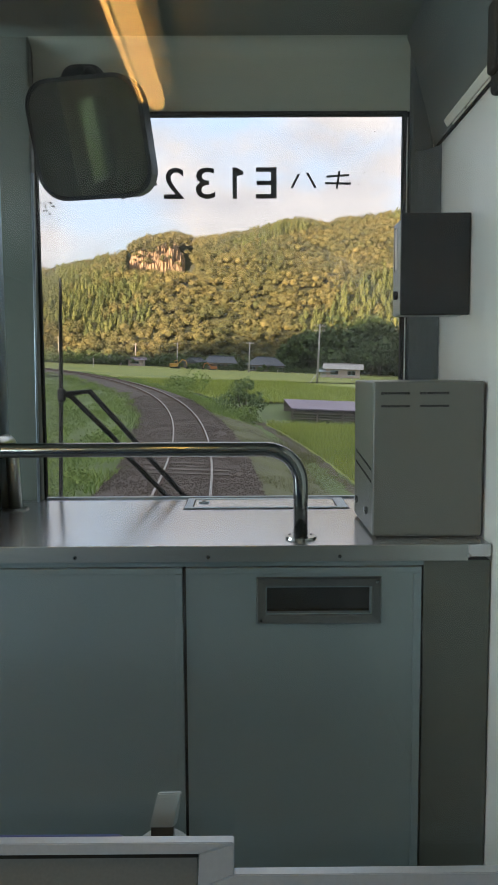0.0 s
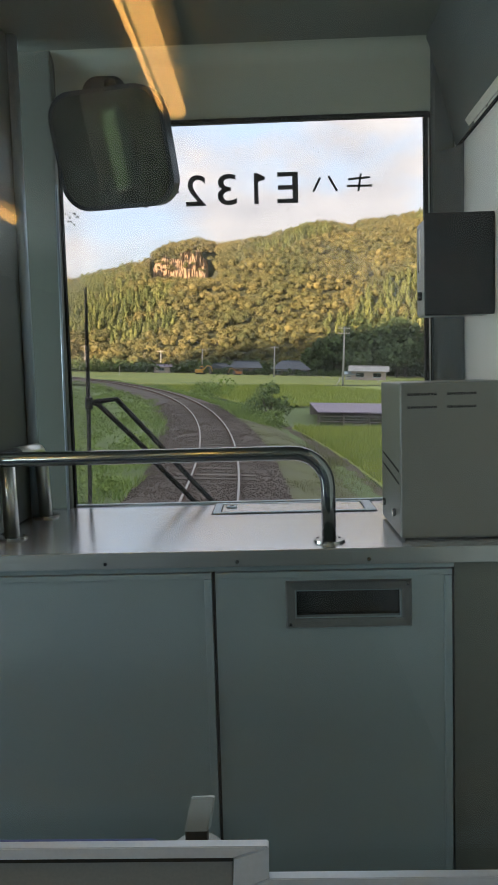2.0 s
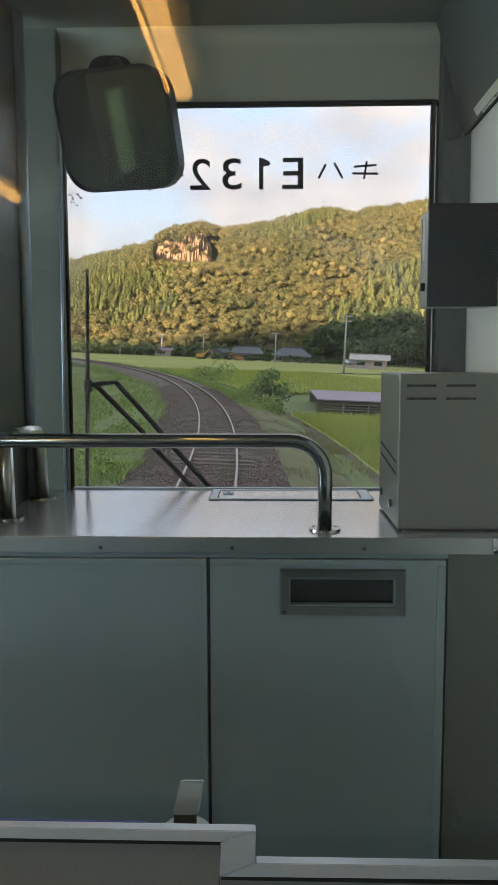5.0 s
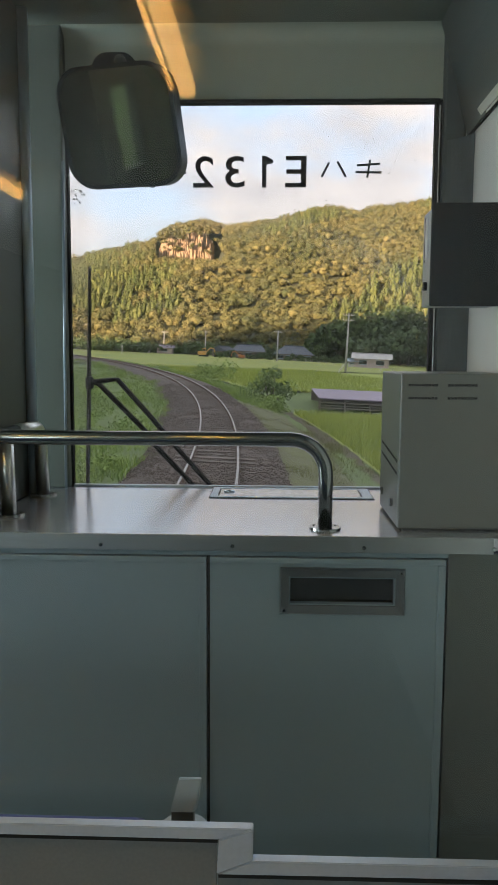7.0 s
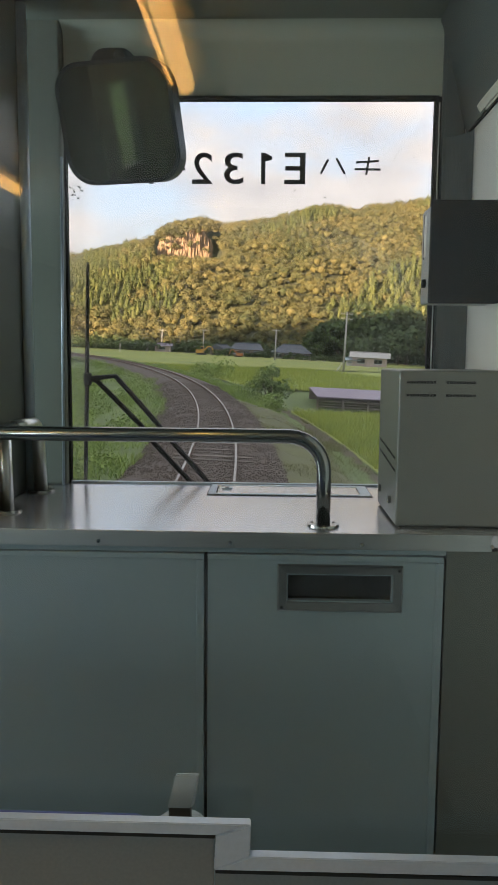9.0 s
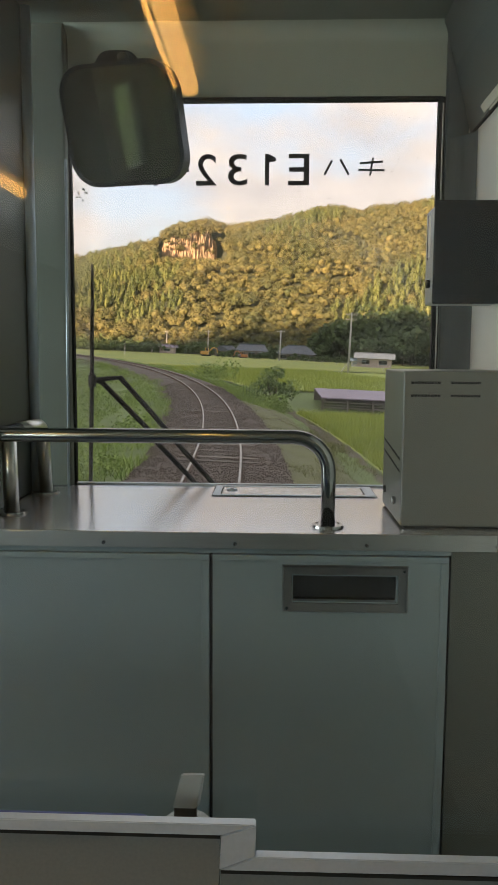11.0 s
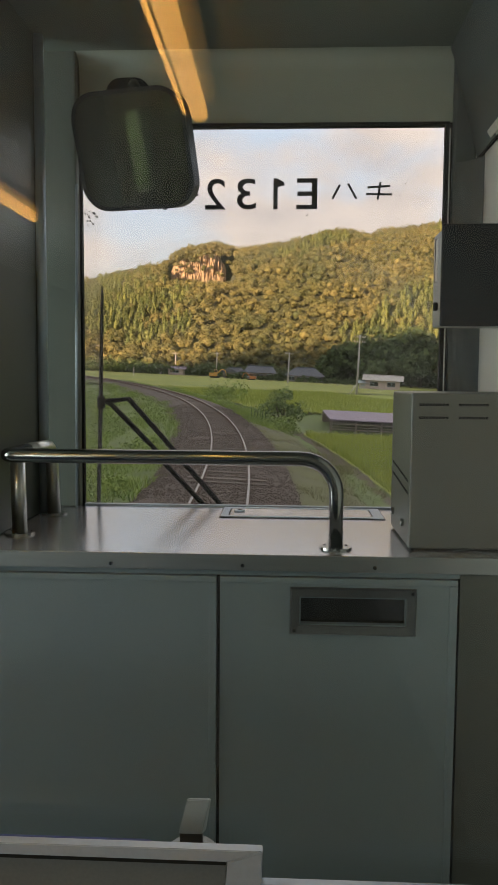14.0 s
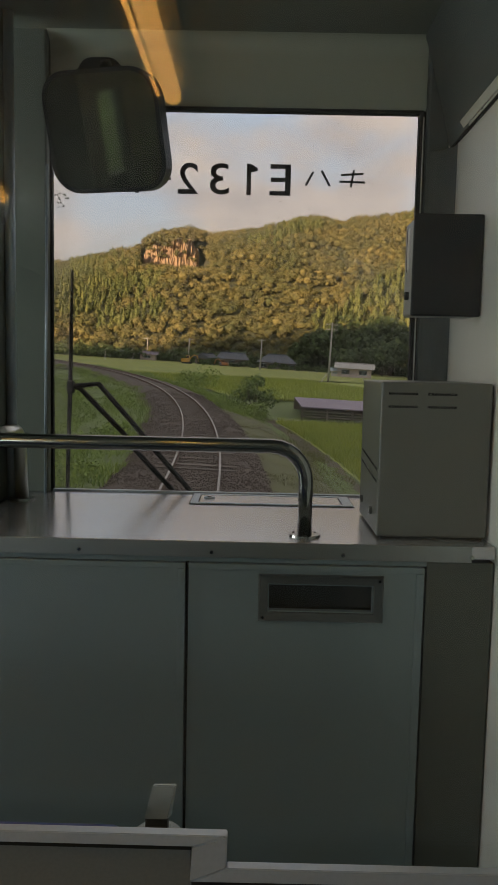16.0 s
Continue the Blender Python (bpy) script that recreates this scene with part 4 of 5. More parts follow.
def wood_mesh(name, trees, mat, conifer):
    """Crowns of a wood in one mesh: lumpy cores wrapped in loose leaf flakes. trees: rows of (base, height, width)."""
    r = np.random.default_rng(3 if conifer else 4)
    n, nv, nf = len(trees), len(BALL_V), 110
    body = np.empty((n, nv, 3))
    c = np.empty((n, nf, 3))
    out_ = np.empty((n, nf, 3))
    for i, (base, h, w) in enumerate(trees):
        free = r.normal(0, 1, (nf, 3))
        free[:, 2] = np.abs(free[:, 2]) * 1.1 - 0.35
        free /= np.linalg.norm(free, axis=1)[:, None]
        d = np.concatenate([BALL_V, free])
        jit = r.normal(0, 0.12, len(d))
        if conifer:
            t = np.concatenate([(BALL_V[:, 2] + 1) / 2, r.uniform(0, 1, nf) ** 1.3])
            flat = d[:, :2] / (np.linalg.norm(d[:, :2], axis=1)[:, None] + 1e-6)
            rad = w / 2 * np.clip(1 - t, 0.02, 1) ** 0.8 * np.clip(t * 9, 0.3, 1) * (1 + jit * 2.0)
            p = np.concatenate([flat * rad[:, None], (t * h)[:, None]], 1)
            d = np.concatenate([flat, np.full((len(d), 1), 0.45)], 1)
        else:
            lobes = r.normal(0, 1, (8, 3)) + np.array([0, 0, 0.5])
            lobes /= np.linalg.norm(lobes, axis=1)[:, None]
            grow = 0.70 + jit * 0.8
            for q in lobes:
                grow = grow + r.uniform(0.2, 0.38) * np.clip(d @ q, 0, 1) ** 6
            grow = np.minimum(grow, 1.12)
            p = d * grow[:, None] * np.array([w / 2, w / 2, h * 0.46]) + np.array([0, 0, h * 0.55])
        middle = np.array([0, 0, h * 0.5])
        body[i] = (p[:nv] - middle) * 0.75 + middle + np.array(base)
        c[i] = p[nv:] + np.array(base)
        out_[i] = d[nv:]
    c = c.reshape(-1, 3) + r.normal(0, 0.10, (n * nf, 3))
    o = out_.reshape(-1, 3) + r.normal(0, 0.5, (n * nf, 3))
    o /= np.linalg.norm(o, axis=1)[:, None] + 1e-9
    a = np.cross(o, r.normal(0, 1, (n * nf, 3)))
    a /= np.linalg.norm(a, axis=1)[:, None] + 1e-9
    b = np.cross(o, a)
    size = r.uniform(0.13, 0.30, (n * nf, 1))
    flake = np.stack([c + a * size, c + b * size, c - a * size, c - b * size], 1).reshape(-1, 3)
    tri = (BALL_F[None] + (np.arange(n) * nv)[:, None, None]).reshape(-1, 3)
    quad = (np.arange(n * nf * 4).reshape(-1, 4) + n * nv)
    me = bpy.data.meshes.new(name)
    pts = np.concatenate([body.reshape(-1, 3), flake])
    me.vertices.add(len(pts))
    me.vertices.foreach_set("co", pts.ravel())
    me.loops.add(tri.size + quad.size)
    me.loops.foreach_set("vertex_index", np.concatenate([tri.ravel(), quad.ravel()]))
    me.polygons.add(len(tri) + len(quad))
    me.polygons.foreach_set("loop_start", np.concatenate([np.arange(len(tri)) * 3, tri.size + np.arange(len(quad)) * 4]))
    me.polygons.foreach_set("loop_total", np.concatenate([np.full(len(tri), 3), np.full(len(quad), 4)]))
    me.update()
    me.validate()
    me.materials.append(mat)
    return me


CLIFF_AZ, CLIFF_R = (-8.75, -4.75), 305.0
bm = bmesh.new()
rows = []
for j in range(22):
    row = []
    for i in range(121):
        az = CLIFF_AZ[0] + (CLIFF_AZ[1] - CLIFF_AZ[0]) * i / 120
        edge = max(0.0, min(1.0, min(i, 120 - i) / 26 + 0.25 * noise.noise((j * 0.35, i * 0.02, 8))))
        top = (41.6 if az < -6.8 else 44.6) + noise.noise((az * 2.6, 0, 2)) * 2.2 - 5.0 * (1 - edge) ** 2
        bottom = 31.5
        w = bottom + (top - bottom) * j / 21
        rough = noise.noise((az * 2.1, w * 0.16, 0)) * 2.2 + noise.noise((az * 6.5, w * 0.22, 3)) * 1.1 + noise.noise((az * 14, w * 0.7, 6)) * 0.55
        row.append(bm.verts.new(at_polar(az, CLIFF_R + 4 * (1 - edge) ** 1.5 + j * 0.10 + rough, w)))
    rows.append(row)
for a, b in zip(rows, rows[1:]):
    for k in range(120):
        bm.faces.new((a[k], a[k + 1], b[k + 1], b[k]))
whole("cliff", bm, M_ROCK, "bare ochre rock cliff near the hilltop", "cliff", kind="structure")

broad, cedar = [], []
r = FOOT + 2
line = 0
while r < TOP + 14:
    step = 2.45 + (r - FOOT) * 0.0024
    az = -21.0 + (line % 2) * math.degrees(step / r) / 2
    while az < 17.5:
        a = az + rng.uniform(-0.4, 0.4) * math.degrees(step / r)
        rr = r + rng.uniform(-0.45, 0.45) * step
        az += math.degrees(step / r)
        w = hill_height(a, rr) - 0.6
        x, y = rr * math.sin(radians(a)), rr * math.cos(radians(a))
        mix = noise.noise((x * 0.020, y * 0.020, 7)) + 0.25 * noise.noise((x * 0.07, y * 0.07, 2))
        conifer = mix + (0.24 if a < -6.0 and 200 < rr < 285 else 0.0) > 0.20 and rng.random() < 0.9
        h = rng.uniform(3.3, 5.0) if conifer else rng.choice((1.9, 2.2, 2.6, 3.0, 3.7)) * rng.uniform(0.85, 1.15)
        if CLIFF_AZ[0] - 0.3 < a < CLIFF_AZ[1] + 0.3:
            screen = -7.1 < a < -6.7 or rng.random() < 0.16
            brow = (6.72 if a < -6.8 else 6.22) + 0.22 * noise.noise((a * 2.3, 3, 1))
            if rr < CLIFF_R + 3 and not screen and math.degrees(math.atan2(w + h - 2.77, rr)) > brow:
                h = math.tan(radians(brow)) * rr + 2.77 - w
                if h < 1.2:
                    continue
            if rr >= CLIFF_R + 3:
                w = max(w, 40.9)
                h = min(h, 5.2)
        base = at_polar(a, rr, w)
        if conifer:
            cedar.append((base, h, rng.uniform(2.0, 2.7)))
        else:
            broad.append((base, h, h * rng.uniform(0.9, 1.2)))
    r += step * 0.9
    line += 1
for _ in range(20):                             # growth clinging to ledges of the cliff
    a = rng.uniform(CLIFF_AZ[0] + 0.1, CLIFF_AZ[1] - 0.1)
    h = rng.uniform(0.9, 2.0)
    broad.append((at_polar(a, CLIFF_R - 0.4, rng.uniform(35.5, 42.0 if a < -6.8 else 44.0)), h, h * rng.uniform(1.0, 1.5)))
for _ in range(90):                             # trees along the cliff's brow
    a = rng.uniform(CLIFF_AZ[0] + 0.1, CLIFF_AZ[1] + 0.2)
    h = rng.uniform(1.8, 3.2)
    broad.append((at_polar(a, CLIFF_R + rng.uniform(1.5, 6.0), (40.6 if a < -6.8 else 43.6) + rng.uniform(-0.5, 2.6)), h, h * rng.uniform(1.0, 1.3)))
whole("broadleaf_woods", wood_mesh("broadleaf_woods", broad, M_LEAF, False), None, "dense broadleaf woods turning gold on the hillside", "woods", kind="stuff")
whole("conifer_woods", wood_mesh("conifer_woods", cedar, M_CEDAR, True), None, "pointed conifer stands between the broadleaf trees", "woods", kind="stuff")

# ridge behind the train that keeps the valley floor in shade
bm = bmesh.new()
rows = []
for i in range(61):
    u = -900 + 30 * i
    h = 77 + 19 / (1 + math.exp(-(u + 335) / 9)) + noise.noise((u * 0.02, 0, 9)) * 6
    rows.append([bm.verts.new((u, v, w)) for v, w in ((-200, -3), (-240, h * 0.6), (-280, h), (-330, h * 0.55), (-420, -3))])
for a, b in zip(rows, rows[1:]):
    for k in range(4):
        bm.faces.new((a[k], a[k + 1], b[k + 1], b[k]))
whole("hill_behind", bm, M_HILL, "wooded ridge that keeps the valley floor in shade", "hill", kind="structure", smooth=True)

# ---------------------------------------------------------------- fields, growth and things outside
M_SOIL = material("dark_field_edge", (0.10, 0.08, 0.045), 0.95, 0.0, 0.5, 8, 0.25, 0.8)
M_WEED = material("verge_weeds", (0.25, 0.34, 0.075), 0.8, 0.0, 0.5, 6.0, 0.3, 0.0, tone=(0.11, 0.18, 0.042), island=0.35, spec=0.25)
M_DRY = material("dry_grass", (0.18, 0.20, 0.068), 0.9, 0.0, 0.7, 6.0, 0.3, 0.0, tone=(0.095, 0.10, 0.040), island=0.4, spec=0.15)
M_BLADE = material("rice_blades", (0.31, 0.355, 0.06), 0.7, 0.0, 0.25, 4.0, 0.2, 0.0, tone=(0.21, 0.275, 0.045), island=0.3, spec=0.25)
M_CONCRETE = material("pale_concrete", (0.42, 0.41, 0.39), 0.85, 0.0, 1.0, 20, 0.12, 0.2)
M_TILE = material("blue_grey_roof_tiles", (0.055, 0.068, 0.090), 0.6, 0.0, 0.6, 5, 0.15, 0.5)
M_PLASTER = material("pale_plaster", (0.55, 0.52, 0.48), 0.8, 0.0, 0.5, 10, 0.1, 0.1)
M_PINK = material("faded_pink_sheet", (0.52, 0.42, 0.40), 0.7, 0.0, 0.5, 10, 0.12, 0.1)
M_YELLOW = material("yellow_machine_paint", (0.55, 0.30, 0.04), 0.5, 0.0, 1, 12, 0.12, 0.05)
M_ORANGE = material("orange_paint", (0.50, 0.19, 0.06), 0.5, 0.0, 1, 12, 0.12, 0.05)
M_MAUVE = material("mauve_roof_sheet", (0.23, 0.19, 0.25), 0.7, 0.0, 0.6, 8, 0.12, 0.2)
M_TIMBER = material("grey_timber", (0.20, 0.17, 0.14), 0.85, 0.0, 2, 30, 0.2, 0.3)
M_BARK = material("brown_bark", (0.10, 0.08, 0.06), 0.9, 0.0, 2, 20, 0.2, 0.4)
M_BUSH = material("bush_leaves", (0.16, 0.235, 0.065), 0.7, 0.0, 0.8, 6, 0.3, 0.0, tone=(0.058, 0.10, 0.030), island=0.35, spec=0.3)
# darker leaf copy, with the shade below the hill put into its colour
M_SHADE_TREE = material("shade_toned_broadleaf", (0.075, 0.110, 0.035), 0.8, 0.0, 0.12, 1.5, 0.3, 0.0, tone=(0.030, 0.050, 0.020), island=0.3, spec=0.2)
M_DARKGLASS = material("dark_window_glass", (0.03, 0.035, 0.04), 0.1, 0.0, 1, 10, 0.1, 0.0)


def blade_mesh(name, spots, height, width, mat, lean=0.35):
    """Upright blades, each one narrow triangle: rows of (x, y, z, scale)."""
    r = np.random.default_rng(11)
    p = np.array(spots, float)
    n = len(p)
    a = r.uniform(0, 6.283, n)
    side = np.stack([np.cos(a), np.sin(a), np.zeros(n)], 1) * (width * p[:, 3] * r.uniform(0.6, 1.3, n))[:, None]
    tip = np.stack([r.normal(0, lean, n), r.normal(0, lean, n), np.ones(n)], 1) * (height * p[:, 3] * r.uniform(0.6, 1.25, n))[:, None]
    base = p[:, :3]
    pts = np.stack([base - side, base + side, base + tip], 1).reshape(-1, 3)
    me = bpy.data.meshes.new(name)
    me.vertices.add(3 * n)
    me.vertices.foreach_set("co", pts.ravel())
    me.loops.add(3 * n)
    me.loops.foreach_set("vertex_index", np.arange(3 * n))
    me.polygons.add(n)
    me.polygons.foreach_set("loop_start", np.arange(n) * 3)
    me.polygons.foreach_set("loop_total", np.full(n, 3))
    me.update()
    me.validate()
    me.materials.append(mat)
    return me


# rice fields: level sheets with soft edges beside the line, parted by low banks
def field(name, s0, s1, d0, d1, w, mat, label):
    bm = bmesh.new()
    rows = []
    ns, nd = max(2, int((s1 - s0) / 1.5)), max(2, int((d1 - d0) / 1.5))
    for i in range(ns + 1):
        rows.append([bm.verts.new(on_track(s0 + (s1 - s0) * i / ns, d0 + (d1 - d0) * j / nd, w + noise.noise((i * 0.5, j * 0.5, w)) * 0.07)) for j in range(nd + 1)])
    for a, b in zip(rows, rows[1:]):
        for k in range(nd):
            bm.faces.new((a[k], a[k + 1], b[k + 1], b[k]))
    return whole(name, bm, mat, label, "rice field", kind="stuff", smooth=True)


M_RICE_FAR = material("ripening_rice", (0.275, 0.285, 0.050), 0.9, 0.0, 0.22, 5.0, 0.15, 1.0, tone=(0.115, 0.165, 0.034), stretch=(0.25, 1, 1))
field("rice_field", 6, 38, 4.7, 22, -0.82, M_RICE, "bright green rice field beside the railway")
field("rice_field_middle", 56, 92, 6.0, 60, -0.78, M_RICE, "bright green rice field beyond the bush")
field("rice_field_far", 94, 178, 7.0, 120, -0.72, M_RICE_FAR, "yellowing rice field before the hill")
field("rice_field_left", 120, 200, -70, -8, -0.55, M_RICE, "green field inside the curve")

spots = []
for _ in range(52000):
    s, d = rng.uniform(8, 37), 4.8 + 15 * rng.random() ** 1.3
    p = on_track(s, d, -0.85)
    spots.append((p.x, p.y, p.z, 1.0))
for _ in range(26000):
    s, d = rng.uniform(54, 94), rng.uniform(6.2, 30)
    p = on_track(s, d, -0.80)
    spots.append((p.x, p.y, p.z, 1.15))
whole("rice_plants", blade_mesh("rice_plants", spots, 0.34, 0.022, M_BLADE, 0.25), None, "dense green rice blades", "rice", kind="stuff")

# rough grass on both banks
spots, dry, clumps = [], [], []
for _ in range(110000):
    side = rng.choice((-1, 1))
    s = 6 + 90 * rng.random() ** 1.4
    if side > 0:
        d = 1.75 + 2.9 * rng.random()
    else:
        d = -(1.45 + 14 * rng.random() ** 1.3)
    p = on_track(s, d)
    k = 0.55 + 0.9 * max(0.0, noise.noise((p.x * 0.35, p.y * 0.35, 5)) + 0.35)
    if noise.noise((p.x * 0.6, p.y * 0.6, 12)) > (0.42 if abs(d) > 3.4 else 0.05):
        continue
    if side < 0 and s < 45 and d > -1.85 - 0.5 * noise.noise((s * 0.5, 0, 9)):
        continue
    if side > 0 and s < 34:                     # a trodden strip, then the bank's dry tufts
        k *= 0.45 if d < 3.8 else 0.8
        dry.append((p.x, p.y, (-0.20 - 0.18 * (d - 1.85) / 0.75 if d < 2.6 else ground_height(p.x, p.y) + 0.04 if d < 3.9 else -0.86) - 0.02, k))
        continue
    spots.append((p.x, p.y, ground_height(p.x, p.y) - 0.02, k))
whole("dry_grass", blade_mesh("dry_grass", dry, 0.27, 0.016, M_DRY, 0.5), None, "short dry olive grass beside the ballast", "grass", kind="stuff")
whole("verge_grass", blade_mesh("verge_grass", spots, 0.27, 0.017, M_WEED, 0.5), None, "rough green grass along the track banks", "grass", kind="stuff")
for _ in range(2300):
    side = rng.choice((-1, -1, 1))
    s = 7 + 75 * rng.random() ** 1.5
    d = (2.7 + 1.7 * rng.random()) if side > 0 else -(2.6 + 9 * rng.random())
    p = on_track(s, d)
    if side > 0 and s < 31:
        continue
    if noise.noise((p.x * 0.3, p.y * 0.3, 21)) < 0.02:
        continue
    p.z = ground_height(p.x, p.y)
    size = rng.uniform(0.3, 0.7)
    clumps += crown(p - Vector((0, 0, 0.15)), size, size * 1.5, False, 64, 0.043)
whole("verge_weeds", foliage_mesh("verge_weeds", clumps, M_WEED), None, "leafy weeds growing over the banks", "weeds", kind="stuff")


def bush(at, h, w, count, leaf, label, mat=None, name="bush", stems=8, cat="bush", group=""):
    """A leafy bush on several stems, its outline uneven."""
    at = Vector(at)
    b = thing(name, at, label, cat, group)
    bm = bmesh.new()
    tips = []
    for k in range(stems):
        a = 6.283 * k / stems + rng.uniform(-0.4, 0.4)
        lean = Vector((math.cos(a), math.sin(a), 0)) * w * rng.uniform(0.18, 0.36)
        top = at + lean + Vector((0, 0, h * rng.uniform(0.38, 0.92)))
        tube(bm, [at, at + lean * 0.4 + Vector((0, 0, h * 0.3)), top], [0.02 * h, 0.014 * h, 0.005 * h], 6)
        tips.append(top)
    part("stems", bm, M_BARK, b)
    leaves = []
    for t in tips:
        size = w * rng.uniform(0.22, 0.48)
        leaves += crown(t - Vector((0, 0, size * 0.55)), size, size * 1.15, False, count // (stems + 1), leaf)
    leaves += crown(at + Vector((0, 0, h * 0.08)), h * 0.6, w * 0.75, False, count // (stems + 1), leaf)
    part("leaves", foliage_mesh("leaves", leaves, mat or M_BUSH), None, b)
    return b


def tree(at, h, w, count, leaf, label, mat, group=""):
    at = Vector(at)
    b = thing("tree", at, label, "tree", group)
    bm = tube(bmesh.new(), [at - Vector((0, 0, 0.2)), at + Vector((0.1, 0, h * 0.3)), at + Vector((0, 0.1, h * 0.7))], [0.03 * h, 0.022 * h, 0.008 * h], 8)
    leaves = []
    for k in range(7):
        a = k * 2.4
        tip = at + Vector((math.cos(a) * w * 0.26, math.sin(a) * w * 0.26, h * (0.38 + 0.07 * k)))
        tube(bm, [at + Vector((0, 0, h * (0.2 + 0.05 * k))), tip], [0.012 * h, 0.004 * h], 6)
        size = w * rng.uniform(0.42, 0.6)
        leaves += crown(tip - Vector((0, 0, size * 0.45)), size * 0.95, size, False, count // 7, leaf)
    part("trunk", bm, M_BARK, b)
    part("crown", foliage_mesh("crown", leaves, mat), None, b)
    return b


bush((0.80, 39.3, -0.95), 2.30, 2.15, 1000, 0.075, "round leafy green bush beside the track", None, "bush", 11)
bush((0.6, 37.5, -0.95), 1.0, 1.8, 900, 0.055, "low tangled weeds under the bush", M_WEED, "undergrowth", 4, "weeds")
p = on_track(66, 5.2)
bush((p.x, p.y, -0.95), 1.3, 4.2, 700, 0.10, "low green growth at the field corner", M_WEED, "undergrowth", 4, "weeds")
for k in range(9):
    x = -0.95 + 0.15 * k + rng.uniform(-0.04, 0.04)
    y = 41 + rng.uniform(-0.5, 0.5)
    h = rng.uniform(1.0, 1.5)
    rd = thing("reed", (x, y, -0.95), "dark upright reed spike", "reed", group="reeds by the bush")
    part("stalk", tube(bmesh.new(), [(x, y, -1.0), (x + 0.02, y, -0.95 + h)], [0.05, 0.014], 6), M_BUSH, rd)

# trodden strip between the ballast and the bank
M_STRIP = material("trodden_verge", (0.108, 0.118, 0.044), 0.95, 0.0, 0.6, 9, 0.25, 1.0, tone=(0.062, 0.062, 0.030))
bm = sweep(bmesh.new(), [(1.60, -0.26), (1.85, -0.185), (2.2, -0.27), (2.6, -0.36), (3.0, -0.44), (3.4, -0.59), (3.8, -0.75), (4.15, -0.88)], -25, 36, 0.5, 0.12)
whole("trodden_verge", bm, M_STRIP, "trodden strip of dry earth and grass beside the ballast", "verge", kind="stuff", smooth=True)

# bare soil bank along the edge of the near field
bm = sweep(bmesh.new(), [(3.75, -1.05), (4.05, -0.86), (4.35, -0.79), (4.62, -0.80), (4.95, -1.0)], 5, 39, 0.4, 0.30)
whole("field_bank", bm, M_SOIL, "low bank of dark bare soil along the rice field", "bank", kind="stuff", smooth=True)

# low flat-roofed shelter over the ditch
sh = thing("farm_shelter", (8, 46, -0.95), "low farm shelter with mauve roof sheets on posts", "shelter")
for k in range(8):
    x = 3.5 + 1.45 * k
    part("roof_sheet", boxes(((x, 41.2, -0.20 + 0.004 * (k % 2)), (x + 1.44, 50.5, -0.14 + 0.004 * (k % 2)))), M_MAUVE, sh)
for k in range(9):
    x = 3.55 + 1.44 * k
    part("post", boxes(((x - 0.05, 41.25, -1.05), (x + 0.05, 41.35, -0.205))), M_TIMBER, sh)
part("rail", boxes(((3.45, 41.15, -0.42), (15.2, 41.20, -0.36))), M_TIMBER, sh)
part("rail", boxes(((3.45, 41.15, -0.72), (15.2, 41.20, -0.66))), M_TIMBER, sh)
part("rail", boxes(((3.45, 41.15, -0.57), (15.2, 41.20, -0.53))), M_TIMBER, sh)
part("back_wall", boxes(((3.5, 50.3, -1.0), (15.1, 50.45, -0.205))), M_TIMBER, sh)


def pole(at, h, arms, label):
    x, y, z = at
    p = thing("utility_pole", at, label, "utility pole", group="utility poles across the valley")
    part("shaft", tube(bmesh.new(), [(x, y, z - 0.2), (x, y, z + h)], [0.17, 0.10], 10), M_CONCRETE, p, smooth=True)
    for k in range(arms):
        zz = z + h - 0.35 - 0.7 * k
        part("crossarm", boxes(((x - 0.85, y - 0.06, zz - 0.05), (x + 0.85, y + 0.06, zz + 0.05))), M_CONCRETE, p)
        for dx in (-0.75, -0.35, 0.35, 0.75):
            part("insulator", tube(bmesh.new(), [(x + dx, y, zz + 0.05), (x + dx, y, zz + 0.22)], 0.05, 6), M_PLASTER, p)
    return p


POLES = [((11.2, 109, -0.95), 8.6, 2), ((1.4, 153, -0.95), 6.4, 1), ((-15.4, 178, -0.95), 6.0, 1), ((-25.7, 182, -0.95), 5.5, 1), ((-44, 182, -0.95), 6.5, 1), ((34, 128, -0.95), 8.0, 2)]
for at, h, arms in POLES:
    pole(at, h, arms, "grey concrete utility pole with crossarms")
wi = thing("overhead_wires", (0, 150, 6), "thin dark wires between the utility poles", "wires")
tops = [Vector(a) + Vector((0, 0, h - 0.1)) for a, h, _ in (POLES[5], POLES[0], POLES[1], POLES[2], POLES[3], POLES[4])]
for a, b in zip(tops, tops[1:]):
    for dx in (-0.7, 0.7):
        mid = (a + b) / 2 - Vector((0, 0, 0.8))
        part("wire", tube(bmesh.new(), [a + Vector((dx, 0, 0)), (a + mid) / 2 - Vector((0, 0, 0.2)) + Vector((dx, 0, 0)), mid + Vector((dx, 0, 0)), (b + mid) / 2 - Vector((0, 0, 0.2)) + Vector((dx, 0, 0)), b + Vector((dx, 0, 0))], 0.016, 5), M_BLACK, wi)


